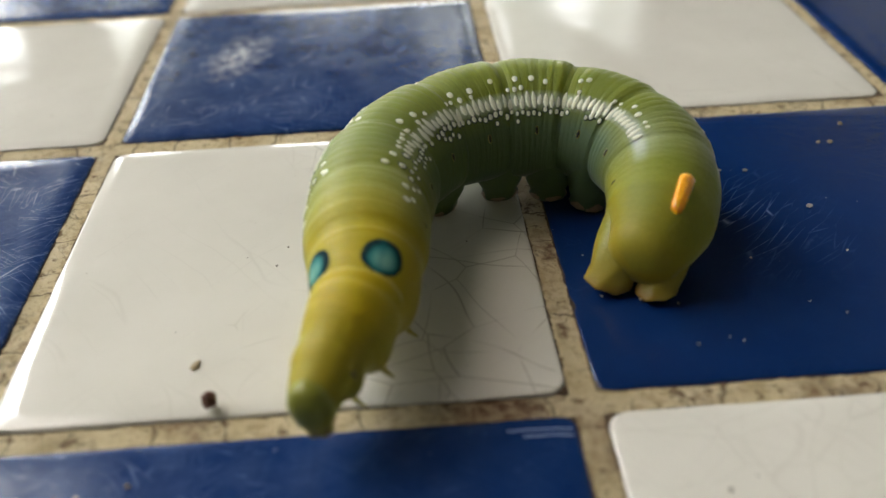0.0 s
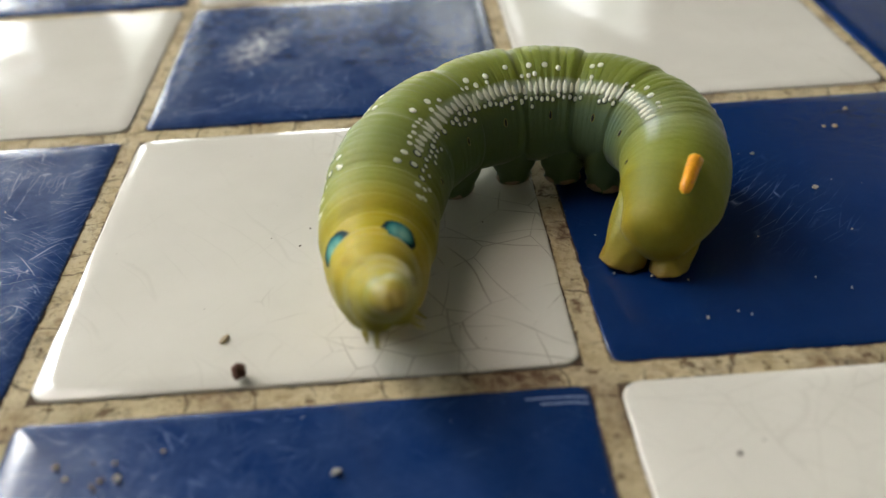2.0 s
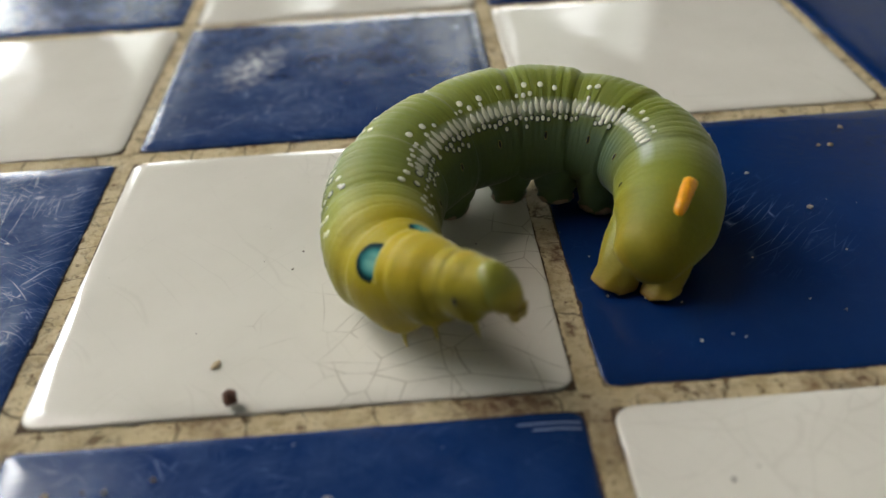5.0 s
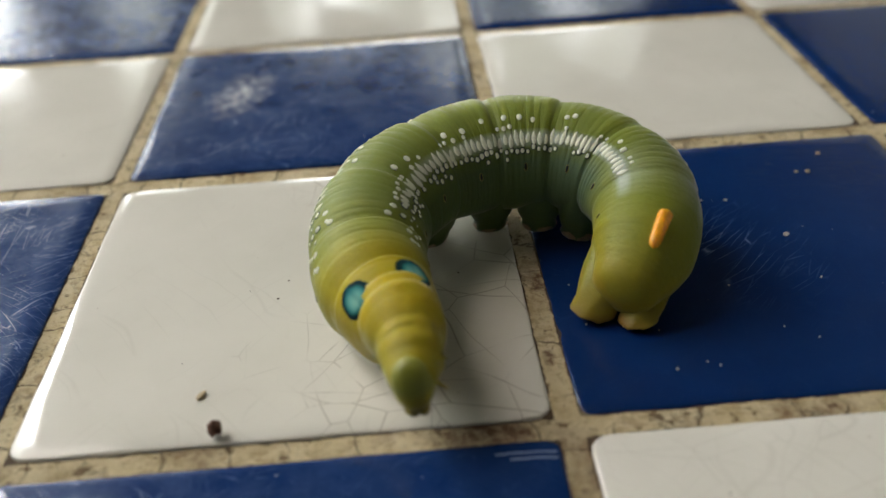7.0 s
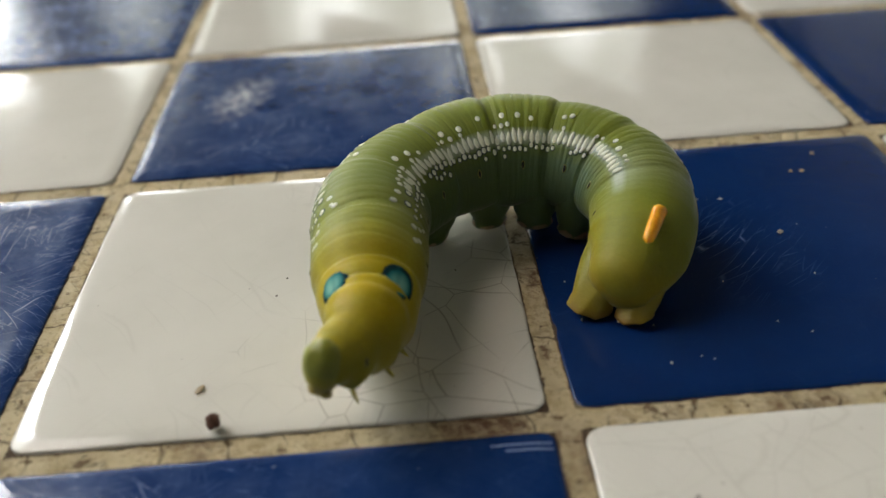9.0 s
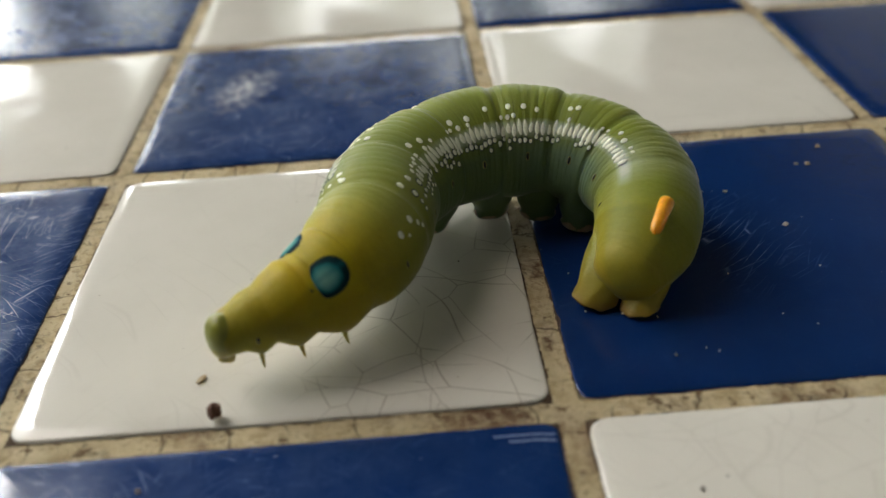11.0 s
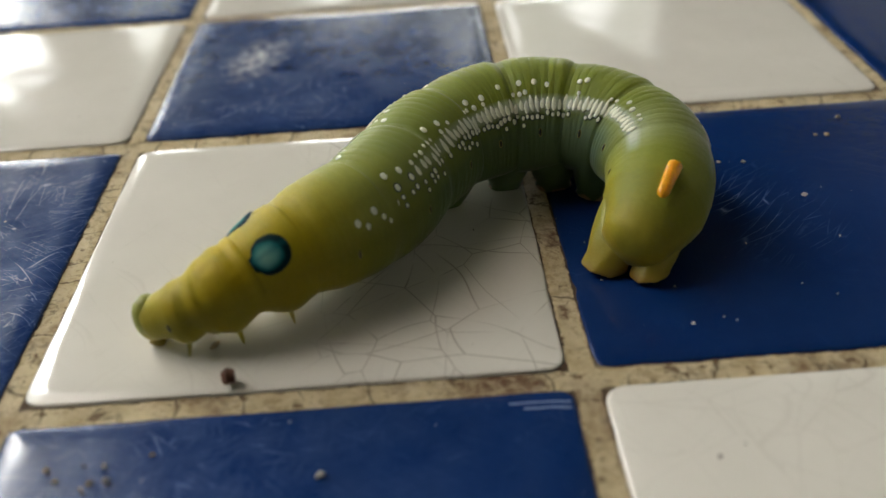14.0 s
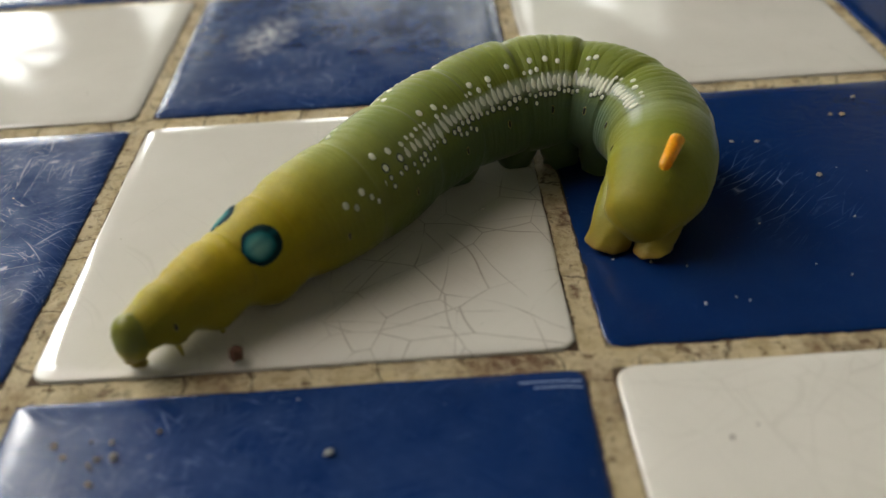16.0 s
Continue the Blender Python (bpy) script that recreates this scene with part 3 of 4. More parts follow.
def spline_weights(knots, x):
    """Weights of a natural cubic spline through the knots, for each x."""
    n, h = len(knots), np.diff(knots)
    out = np.zeros((len(x), n))
    a = np.eye(n)
    for i in range(1, n - 1):
        a[i, i - 1], a[i, i], a[i, i + 1] = h[i - 1], 2 * (h[i - 1] + h[i]), h[i]
    i = np.clip(np.searchsorted(knots, x) - 1, 0, n - 2)
    p, q = (knots[i + 1] - x) / h[i], (x - knots[i]) / h[i]
    for j in range(n):
        y = np.eye(n)[j]
        b = np.zeros(n)
        b[1:-1] = 6 * (np.diff(y)[1:] / h[1:] - np.diff(y)[:-1] / h[:-1])
        c = np.linalg.solve(a, b)
        out[:, j] = p * y[i] + q * y[i + 1] + ((p ** 3 - p) * c[i] + (q ** 3 - q) * c[i + 1]) * h[i] ** 2 / 6
    return out


MIDDLES = (GRID_U[1:] + GRID_U[:-1]) / 2
WEIGHTS = spline_weights(KNOTS, MIDDLES)


def spine(q):
    """Centres, headings, back and left directions of the body for one posture."""
    n = len(KNOTS)
    yaw, pitch = np.radians(WEIGHTS @ q[:n]), np.radians(WEIGHTS @ q[n:2 * n])
    stretch, anchor = q[2 * n], q[2 * n + 1:2 * n + 4] * 1e-3
    twist = np.radians(np.interp(GRID_U, TWIST_KNOTS, q[2 * n + 4:]))[:, None]
    ds = BODY_LENGTH / (GRID - 1) * (1 + (stretch - 1) * np.clip((0.38 - MIDDLES) / 0.12, 0, 1))
    d = np.stack([np.sin(yaw) * np.cos(pitch), -np.cos(yaw) * np.cos(pitch), np.sin(pitch)], -1)
    step, k = d * ds[:, None], round(0.6 * (GRID - 1))
    c = np.zeros((GRID, 3))
    c[k] = anchor
    c[:k] = anchor + np.cumsum(step[:k][::-1], 0)[::-1]
    c[k + 1:] = anchor - np.cumsum(step[k:], 0)
    f = np.vstack([d[:1], d[1:] + d[:-1], d[-1:]])
    f /= np.linalg.norm(f, axis=1)[:, None]
    back = np.array([0, 0, 1.0]) - f * f[:, 2:]
    back /= np.linalg.norm(back, axis=1)[:, None]
    left = np.cross(back, f)
    return c, f, np.cos(twist) * back + np.sin(twist) * left, np.cos(twist) * left - np.sin(twist) * back


def at_u(field, u):
    i = min(int(u * (GRID - 1)), GRID - 2)
    k = u * (GRID - 1) - i
    return field[i] * (1 - k) + field[i + 1] * k


def body_frame(s, u):
    """The pose of the body at u: x to its left, y to its head, z to its back."""
    c, f, b = (Vector(at_u(field, u)) for field in s[:3])
    f.normalize()
    x = f.cross(b).normalized()
    z = x.cross(f)
    return Matrix(((x.x, f.x, z.x, c.x), (x.y, f.y, z.y, c.y), (x.z, f.z, z.z, c.z), (0, 0, 0, 1)))


def posture_at(t):
    """A smooth curve through the postures (Hermite, with slopes held back at turning points)."""
    times = sorted(POSTURES)
    rows = [POSTURES[v] for v in times]
    i = max(0, min(len(times) - 2, sum(v <= t for v in times) - 1))

    def slope(j):
        if j in (0, len(times) - 1):
            return rows[j] * 0
        a = (rows[j] - rows[j - 1]) / (times[j] - times[j - 1])
        b = (rows[j + 1] - rows[j]) / (times[j + 1] - times[j])
        return np.where(a * b > 0, 2 * a * b / (a + b + 1e-12 * np.sign(a)), 0)

    h = times[i + 1] - times[i]
    k = (t - times[i]) / h
    return (rows[i] * (2 * k ** 3 - 3 * k ** 2 + 1) + rows[i + 1] * (3 * k ** 2 - 2 * k ** 3)
            + h * (slope(i) * (k ** 3 - 2 * k ** 2 + k) + slope(i + 1) * (k ** 3 - k ** 2)))


REST = spine(sum(POSTURES.values()) / len(POSTURES))
CYCLE = sorted({*POSTURES, *(k * 0.5 for k in range(33))})
SPINES = [(t, spine(posture_at(t))) for t in CYCLE]


# ------------------------------------------------------------------ the caterpillar: its skin
def skin():
    m, n, l, b = material("caterpillar_skin", 0.58)
    along = n.new("ShaderNodeAttribute")
    along.attribute_name = "along"
    around = n.new("ShaderNodeAttribute")
    around.attribute_name = "around"
    u, v = along.outputs["Fac"], around.outputs["Fac"]
    local = n.new("ShaderNodeTexCoord").outputs["Object"]
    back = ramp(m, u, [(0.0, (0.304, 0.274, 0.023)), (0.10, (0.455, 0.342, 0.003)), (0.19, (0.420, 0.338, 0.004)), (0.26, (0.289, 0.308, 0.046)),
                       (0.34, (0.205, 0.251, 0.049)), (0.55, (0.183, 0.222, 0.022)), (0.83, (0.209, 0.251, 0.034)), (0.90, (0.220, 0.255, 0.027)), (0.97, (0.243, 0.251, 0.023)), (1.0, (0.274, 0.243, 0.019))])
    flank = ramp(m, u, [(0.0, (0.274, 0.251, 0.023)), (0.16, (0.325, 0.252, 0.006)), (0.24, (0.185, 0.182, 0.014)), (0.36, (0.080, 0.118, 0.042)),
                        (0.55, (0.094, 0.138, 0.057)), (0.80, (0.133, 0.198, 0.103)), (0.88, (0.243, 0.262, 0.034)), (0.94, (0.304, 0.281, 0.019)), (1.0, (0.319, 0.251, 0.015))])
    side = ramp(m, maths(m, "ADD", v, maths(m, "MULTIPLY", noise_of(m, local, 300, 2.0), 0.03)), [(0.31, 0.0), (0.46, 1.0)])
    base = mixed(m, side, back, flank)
    stripe = n.new("ShaderNodeAttribute")
    stripe.attribute_name = "stripe"
    pale = maths(m, "MULTIPLY", ramp(m, stripe.outputs["Fac"], [(0.2, 0.0), (0.75, 1.0)]), ramp(m, u, [(0.30, 0.0), (0.42, 0.35), (0.55, 0.62), (0.76, 0.7), (0.82, 0.95), (0.87, 0.9), (0.905, 0.0)]))
    base = mixed(m, pale, base, (0.55, 0.60, 0.46))
    bloom = maths(m, "MULTIPLY", ramp(m, u, [(0.80, 0.0), (0.862, 0.5), (0.905, 0.0)]), ramp(m, maths(m, "ADD", v, maths(m, "MULTIPLY", noise_of(m, local, 500, 3.0), 0.12)), [(0.12, 0.3), (0.3, 1.0), (0.42, 0.0)]))
    base = mixed(m, bloom, base, (0.52, 0.58, 0.42))
    blot = noise_of(m, local, 420, 4.0)
    base = mixed(m, ramp(m, blot, [(0.3, 0.0), (0.75, 0.22)]), base, mixed(m, 1.0, base, (1.25, 1.2, 1.3), "MULTIPLY"))
    grain = ramp(m, noise_of(m, local, 2600, 3.0), [(0.35, 0.96), (0.65, 1.03)])
    base = mixed(m, 1.0, base, grain, "MULTIPLY")
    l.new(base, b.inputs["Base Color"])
    b.inputs["Subsurface Weight"].default_value = 0.6
    b.inputs["Subsurface Radius"].default_value = (1.0, 0.8, 0.25)
    b.inputs["Subsurface Scale"].default_value = 0.0026
    b.inputs["Specular IOR Level"].default_value = 0.25
    b.inputs["Sheen Weight"].default_value, b.inputs["Sheen Roughness"].default_value = 0.22, 0.3
    # pleats that run round the body, broken and uneven
    wrap = node(m, "ShaderNodeCombineXYZ", [("X", maths(m, "MULTIPLY", u, 95.0)), ("Y", maths(m, "MULTIPLY", v, 5.0))])
    pleat = noise_of(m, wrap.outputs[0], 1.0, 3.0, 0.6)
    fine = maths(m, "ADD", noise_of(m, local, 1500, 4.0), noise_of(m, local, 350, 2.0))
    gate = ramp(m, u, [(0.12, 0.25), (0.3, 0.6), (0.5, 1.0), (0.86, 1.0), (0.93, 0.4)])
    bump(m, b, maths(m, "ADD", maths(m, "MULTIPLY", fine, 0.6), maths(m, "MULTIPLY", maths(m, "MULTIPLY", pleat, gate), 1.9)), 0.3, 0.0003)
    return m


def soft(name, colour, rough=0.45, under=0.2, spots=0.2):
    """Plain living tissue with a fine mottle."""
    m, n, l, b = material(name, rough)
    local = n.new("ShaderNodeTexCoord").outputs["Object"]
    dark = tuple(c * (1 - spots) for c in colour)
    l.new(ramp(m, noise_of(m, local, 1800, 4.0), [(0.35, dark), (0.65, colour)]), b.inputs["Base Color"])
    b.inputs["Subsurface Weight"].default_value = under
    b.inputs["Subsurface Radius"].default_value, b.inputs["Subsurface Scale"].default_value = (1.0, 0.8, 0.3), 0.0008
    bump(m, b, noise_of(m, local, 2500, 3.0), 0.4, 0.0002)
    return m


def eyespot_skin():
    m, n, l, b = material("eyespot_skin", 0.7)
    ring = n.new("ShaderNodeAttribute")
    ring.attribute_name = "ring"
    local = n.new("ShaderNodeTexCoord").outputs["Object"]
    r = maths(m, "ADD", ring.outputs["Fac"], maths(m, "MULTIPLY", maths(m, "SUBTRACT", noise_of(m, local, 700, 2.0), 0.5), 0.22))
    base = ramp(m, r, [(0.0, (0.26, 0.50, 0.40)), (0.40, (0.13, 0.36, 0.31)), (0.62, (0.02, 0.17, 0.17)), (0.74, (0.004, 0.03, 0.035)), (0.92, (0.003, 0.02, 0.022)), (1.0, (0.10, 0.11, 0.02))])
    gap = n.new("ShaderNodeAttribute")
    gap.attribute_name = "split"
    b.inputs["Specular IOR Level"].default_value = 0.08
    base = mixed(m, ramp(m, maths(m, "ABSOLUTE", gap.outputs["Fac"]), [(0.0, 0.4), (0.22, 0.0)]), base, (0.01, 0.14, 0.16))
    l.new(base, b.inputs["Base Color"])
    return m


def head_skin():
    """Olive green, paler towards the neck, brown about the mouth."""
    m, n, l, b = material("head_green", 0.42)
    local = n.new("ShaderNodeTexCoord").outputs["Object"]
    z = node(m, "ShaderNodeSeparateXYZ", [("Vector", local)]).outputs["Z"]
    h = maths(m, "ADD", maths(m, "MULTIPLY", z, 200.0), maths(m, "MULTIPLY", noise_of(m, local, 900, 3.0), 0.16))
    h = maths(m, "ADD", h, 0.42)
    l.new(ramp(m, h, [(0.06, (0.20, 0.08, 0.02)), (0.12, (0.38, 0.30, 0.03)), (0.34, (0.36, 0.31, 0.02)), (0.52, (0.235, 0.25, 0.03)), (0.9, (0.24, 0.25, 0.025))]), b.inputs["Base Color"])
    b.inputs["Subsurface Weight"].default_value = 0.4
    b.inputs["Subsurface Radius"].default_value, b.inputs["Subsurface Scale"].default_value = (1.0, 0.8, 0.3), 0.0008
    bump(m, b, noise_of(m, local, 2200, 3.0), 0.35, 0.0002)
    return m


SKIN, EYESPOT = skin(), eyespot_skin()
HORN, PALE, RIM = soft("horn_orange", (0.90, 0.40, 0.012), 0.22, 0.4), soft("spot_white", (0.86, 0.87, 0.66), 0.5, 0.1, 0.08), soft("spot_rim", (0.035, 0.065, 0.03), 0.5, 0.0)
FOOT, HEAD_GREEN, PIT, CLAW = soft("foot_skin", (0.42, 0.31, 0.20)), head_skin(), soft("spiracle_dark", (0.012, 0.012, 0.008), 0.5, 0.0), soft("claw_horn", (0.42, 0.37, 0.07), 0.4, 0.6)
JAW = soft("jaw_brown", (0.33, 0.25, 0.03), 0.45)
def clasper_skin():
    """Yellow green above, brown at the gripping edge."""
    m, n, l, b = material("clasper_skin", 0.5)
    local = n.new("ShaderNodeTexCoord").outputs["Object"]
    z = node(m, "ShaderNodeSeparateXYZ", [("Vector", local)]).outputs["Z"]
    h = maths(m, "ADD", maths(m, "MULTIPLY", z, 150.0), maths(m, "MULTIPLY", noise_of(m, local, 700, 4.0), 0.2))
    l.new(ramp(m, h, [(0.06, (0.07, 0.04, 0.015)), (0.14, (0.25, 0.15, 0.02)), (0.30, (0.32, 0.24, 0.012)), (0.8, (0.265, 0.255, 0.016))]), b.inputs["Base Color"])
    b.inputs["Subsurface Weight"].default_value = 0.3
    b.inputs["Subsurface Radius"].default_value, b.inputs["Subsurface Scale"].default_value = (1.0, 0.8, 0.3), 0.0008
    bump(m, b, noise_of(m, local, 900, 4.0), 0.5, 0.0003)
    return m


CLASP = clasper_skin()


def stripe_angle(u):
    """How far from the back the pale side stripe runs."""
    return float(np.interp(u, (.25, .44, .515, .63, .74, .83), (.80, .83, .95, 1.02, .97, .85)))


def swell(u, a):
    """The body's radius at u and at the angle a from the back, with its folds and creases."""
    r = float(np.interp(u, RADIUS_U, RADIUS_MM)) * 1e-3
    for k in range(2, 13):
        b = BORDERS[k]
        deep = (0, 0, .035, .055, .06, .065, .07, .07, .065, .06, .045, .03, 0)[k] * (0.62 + 0.46 * math.cos(a))
        x = (u - b) * 82
        r *= 1 - deep * math.exp(-abs(x / (1.5 if x > 0 else 0.35 if k > 3 else 0.7)) ** 1.5)
    r *= 1 + 0.085 * math.exp(-((u - 0.088) / 0.013) ** 2) + 0.06 * math.exp(-((u - 0.050) / 0.012) ** 2)
    r *= 1 + 0.09 * math.exp(-((u - 0.110) / 0.012) ** 2) * (0.5 + 0.5 * math.cos(a))
    seg = max(k for k in range(13) if BORDERS[k] <= min(u, 0.999))
    local = (u - BORDERS[seg]) / (BORDERS[seg + 1] - BORDERS[seg])
    count = 8 if seg > 4 else (1, 2, 3, 3, 4)[seg]
    fade = 1.0 if seg < 11 else 0.2
    crease = (0.5 - 0.5 * math.cos(2 * math.pi * count * local + 0.5 * math.sin(3 * a + seg))) ** 3
    fade *= 0.9 if seg < 3 else 1.4 if seg < 5 else 0.8 if seg < 6 else 1.1
    r *= 1 + fade * 0.0045 * (1 - 2 * crease) * (0.15 + 0.85 * max(0.0, math.cos(a * 0.62)) ** 2)
    full = math.exp(-((u - 0.31) / 0.09) ** 2)
    flat = 1 - (0.10 - 0.14 * full) * max(0.0, -math.cos(a)) ** 2
    lump = 1 + 0.035 * math.exp(-((abs(a) - 2.15) / 0.3) ** 2) * math.sin(math.pi * local)
    if 1 <= seg <= 3:
        lump += 0.24 * math.exp(-((abs(a) - 2.65) / 0.45) ** 2) * math.sin(math.pi * local) ** 1.5
    return r * flat * lump


def on_skin(u, a, lift=0.0):
    """A point of the skin in the rest posture, and the frame there: x forwards, y round the body, z outwards."""
    f = body_frame(REST, u)
    x, y, z = f.col[0].to_3d(), f.col[1].to_3d(), f.col[2].to_3d()
    out = math.cos(a) * z + math.sin(a) * x
    slant = (swell(min(u + 0.012, 1), a) - swell(max(u - 0.012, 0), a)) / (0.024 * BODY_LENGTH)
    normal = (out + y * slant).normalized()
    p = f.translation + out * (swell(u, a) + lift)
    side = y.cross(normal).normalized()
    ahead = normal.cross(side)
    return Matrix(((ahead.x, side.x, normal.x, p.x), (ahead.y, side.y, normal.y, p.y), (ahead.z, side.z, normal.z, p.z), (0, 0, 0, 1)))


def attribute(me, name, values):
    me.attributes.new(name, "FLOAT", "POINT").data.foreach_set("value", values)


def ring_part(name, u0, u1, over, home, parent, caps=(), hood=False, under=False):
    """One band of skin from u0 to u1 that runs on under its neighbours."""
    rows, sides = 12, 56
    spans = [u0 + (u1 - u0) * k / (rows - 1) for k in range(rows)]
    tucks = [0.0] * rows
    if -1 in caps:
        over = 0.0
    lead, trail = max(u0 - over, 0.0), min(u1 + over, 1.0)
    if -1 in caps:
        lead, spans, tucks = u0 - 0.012, spans[:-1], tucks[:-1]
    spans, tucks = [lead, *spans, trail], [0.012, *tucks, 0.0 if -1 in caps else 0.012]
    if under:  # the front rim lies beneath the collar
        tucks[0] = 0.12
    if hood:  # the rear rim of the collar overhangs the next segment
        spans, tucks = [*spans[:-1], u1, u1, u1], [*tucks[:-1], -0.012, -0.022, 0.04]
    back = home.inverted()
    verts, along, around, stripe = [], [], [], []
    for row, (u, tuck) in enumerate(zip(spans, tucks)):
        f = body_frame(REST, u)
        if hood and row >= len(spans) - 3:
            reach = (0.006, 0.014, 0.016)[row - len(spans) + 3]
            f = body_frame(REST, u + reach)
            u = u1 - 0.006
        x, z = f.col[0].to_3d(), f.col[2].to_3d()
        for k in range(sides):
            a = -math.pi + 2 * math.pi * k / sides
            flare = 0.03 * math.exp(-((abs(a) - 1.0) / 0.45) ** 2) if hood and tuck < 0 else 0.0
            p = f.translation + (math.cos(a) * z + math.sin(a) * x) * swell(u, a) * (1 - tuck + flare)
            p.z = max(p.z, 0.0003)
            verts.append(back @ p)
            along.append(u)
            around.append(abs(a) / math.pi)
            stripe.append(max(0.0, 1 - abs(abs(a) - stripe_angle(u)) / 0.21))
    faces = [(i * sides + k, i * sides + (k + 1) % sides, (i + 1) * sides + (k + 1) % sides, (i + 1) * sides + k)
             for i in range(len(spans) - 1) for k in range(sides)]
    for end in caps:
        f = body_frame(REST, spans[end])
        rim = [verts[(0 if end == 0 else len(spans) - 1) * sides + k].copy() for k in range(sides)]
        last = [(0 if end == 0 else (len(spans) - 1) * sides) + k for k in range(sides)]
        centre = back @ f.translation
        ahead = (back.to_3x3() @ f.col[1].to_3d()) * (1 if end == 0 else -1) * float(np.interp(spans[end], RADIUS_U, RADIUS_MM)) * 0.55e-3
        for q in (0.4, 0.8, 1.15, 1.5):
            ring = []
            for k in range(sides):
                verts.append(centre + (rim[k] - centre) * math.cos(q) + ahead * math.sin(q))
                ring.append(len(verts) - 1)
                along.append(spans[end])
                around.append(around[k])
                stripe.append(0.0)
            for k in range(sides):
                j = (k + 1) % sides
                faces.append((last[j], last[k], ring[k], ring[j]) if end == 0 else (last[k], last[j], ring[j], ring[k]))
            last = ring
        faces.append(tuple(last[::-1] if end == 0 else last))
    me = bpy.data.meshes.new(name)
    me.from_pydata(verts, [], faces)
    me.polygons.foreach_set("use_smooth", [True] * len(me.polygons))
    attribute(me, "along", along)
    attribute(me, "around", around)
    attribute(me, "stripe", stripe)
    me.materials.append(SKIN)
    ob = new(name, me)
    ob.parent = parent
    return ob


RINGS = []  # (u0, u1, home u, object)


def ring_at(u):
    return next(r for r in RINGS if r[0] <= u <= r[1] + 1e-9)


def stick(name, mesh_or_bm, mat, u, where, label=""):
    """A detail that sits on the ring at u, at a pose given in the rest posture."""
    ring = ring_at(u)
    me = mesh_or_bm if isinstance(mesh_or_bm, bpy.types.Mesh) else mesh_of(name, mesh_or_bm, mat)
    ob = new(name, me)
    ob.parent = ring[3]
    ob.matrix_basis = body_frame(REST, ring[2]).inverted() @ where
    return tagged(ob, label)


def lobe(length, r0, r1, bend=0.0, sides=14, rows=9, flat=1.0, tip=1.0):
    """A tapered, bent finger along +z with a rounded end."""
    bm = bmesh.new()
    rings = []
    for i in range(rows):
        k = i / (rows - 1)
        r = (r0 + (r1 - r0) * k) * (math.sqrt(max(0.0, 1 - ((k - 0.75) / 0.25) ** 2 * tip)) if k > 0.75 else 1)
        r = max(r, 0.02 * r1)
        rings.append([bm.verts.new((r * math.cos(q), r * flat * math.sin(q) + bend * k * k, length * k))
                      for q in (2 * math.pi * j / sides for j in range(sides))])
    for a, b in zip(rings, rings[1:]):
        for j in range(sides):
            bm.faces.new((a[j], a[(j + 1) % sides], b[(j + 1) % sides], b[j]))
    bm.faces.new(rings[-1])
    bm.faces.new(rings[0][::-1])
    return bm


def bead(sx, sy, sz, mats_rim=False):
    """A small raised spot; with a dark rim under it where asked."""
    bm = bmesh.new()
    bmesh.ops.create_icosphere(bm, subdivisions=2, radius=1.0, matrix=Matrix.Diagonal((sx, sy, sz, 1)))
    if mats_rim:
        n = len(bm.faces)
        bmesh.ops.create_icosphere(bm, subdivisions=2, radius=1.0, matrix=Matrix.Diagonal((sx * 1.42, sy * 1.36, sz * 0.42, 1)))
        bm.faces.ensure_lookup_table()
        for f in bm.faces[n:]:
            f.material_index = 1
    return bm


def eyespot_mesh(name, u, a, rx, ry, home):
    """A patch that follows the skin round (u, a), with rings of colour; blunt behind, drawn out ahead."""
    bm = bmesh.new()
    layer, split = bm.verts.layers.float.new("ring"), bm.verts.layers.float.new("split")
    back = home.inverted()
    sx = 1 if a > 0 else -1

    def spot(k, q):
        du = rx * k * math.cos(q) * (1.06 if math.cos(q) < 0 else 0.64)
        da = ry * k * math.sin(q) * (1 - 0.12 * math.cos(q)) / 0.0047
        p = on_skin(u - du / BODY_LENGTH, a + sx * da, 0.00017 * (1 - k ** 4) + 0.00001)
        v = bm.verts.new(back @ p.translation)
        v[layer], v[split] = k, k * math.sin(q) + 0.1
        return v

    rings = [[spot(i / 8, 2 * math.pi * j / 28) for j in range(28)] for i in range(1, 9)]
    top = spot(0.0, 0.0)
    for j in range(28):
        bm.faces.new((top, rings[0][j], rings[0][(j + 1) % 28]))
        for p, q in zip(rings, rings[1:]):
            bm.faces.new((p[j], q[j], q[(j + 1) % 28], p[(j + 1) % 28]))
    bmesh.ops.recalc_face_normals(bm, faces=bm.faces)
    return mesh_of(name, bm, EYESPOT)


def head_mesh(home):
    """The head: a rounded capsule that hangs forwards, with mouthparts below."""
    bm = bmesh.new()
    bmesh.ops.create_uvsphere(bm, u_segments=28, v_segments=18, radius=1.0, matrix=Matrix.Diagonal((0.00185, 0.0016, 0.0024, 1)))
    for v in bm.verts:
        if abs(v.co.x) < 0.0004 and v.co.z > 0:
            v.co.y -= 0.00008
        v.co.y += 0.35 * max(0.0, -v.co.z) * 0.5
        v.co.x *= 1 - 0.12 * max(0.0, -v.co.z / 0.0027)
    return bm


def drop(sx, sy, sz):
    """A flat stroke, blunt below and pointed towards the back."""
    bm = bead(sx, sy, sz)
    for v in bm.verts:
        k = v.co.y / sy
        v.co.x *= 1 - 0.45 * max(0.0, k)
    return bm


def proleg_foot(u, sx, reach):
    f = body_frame(REST, u)
    x = f.col[0].to_3d()
    p = f.translation + Vector((x.x, x.y, 0)).normalized() * sx * reach
    return Vector((p.x, p.y, 0.0001))


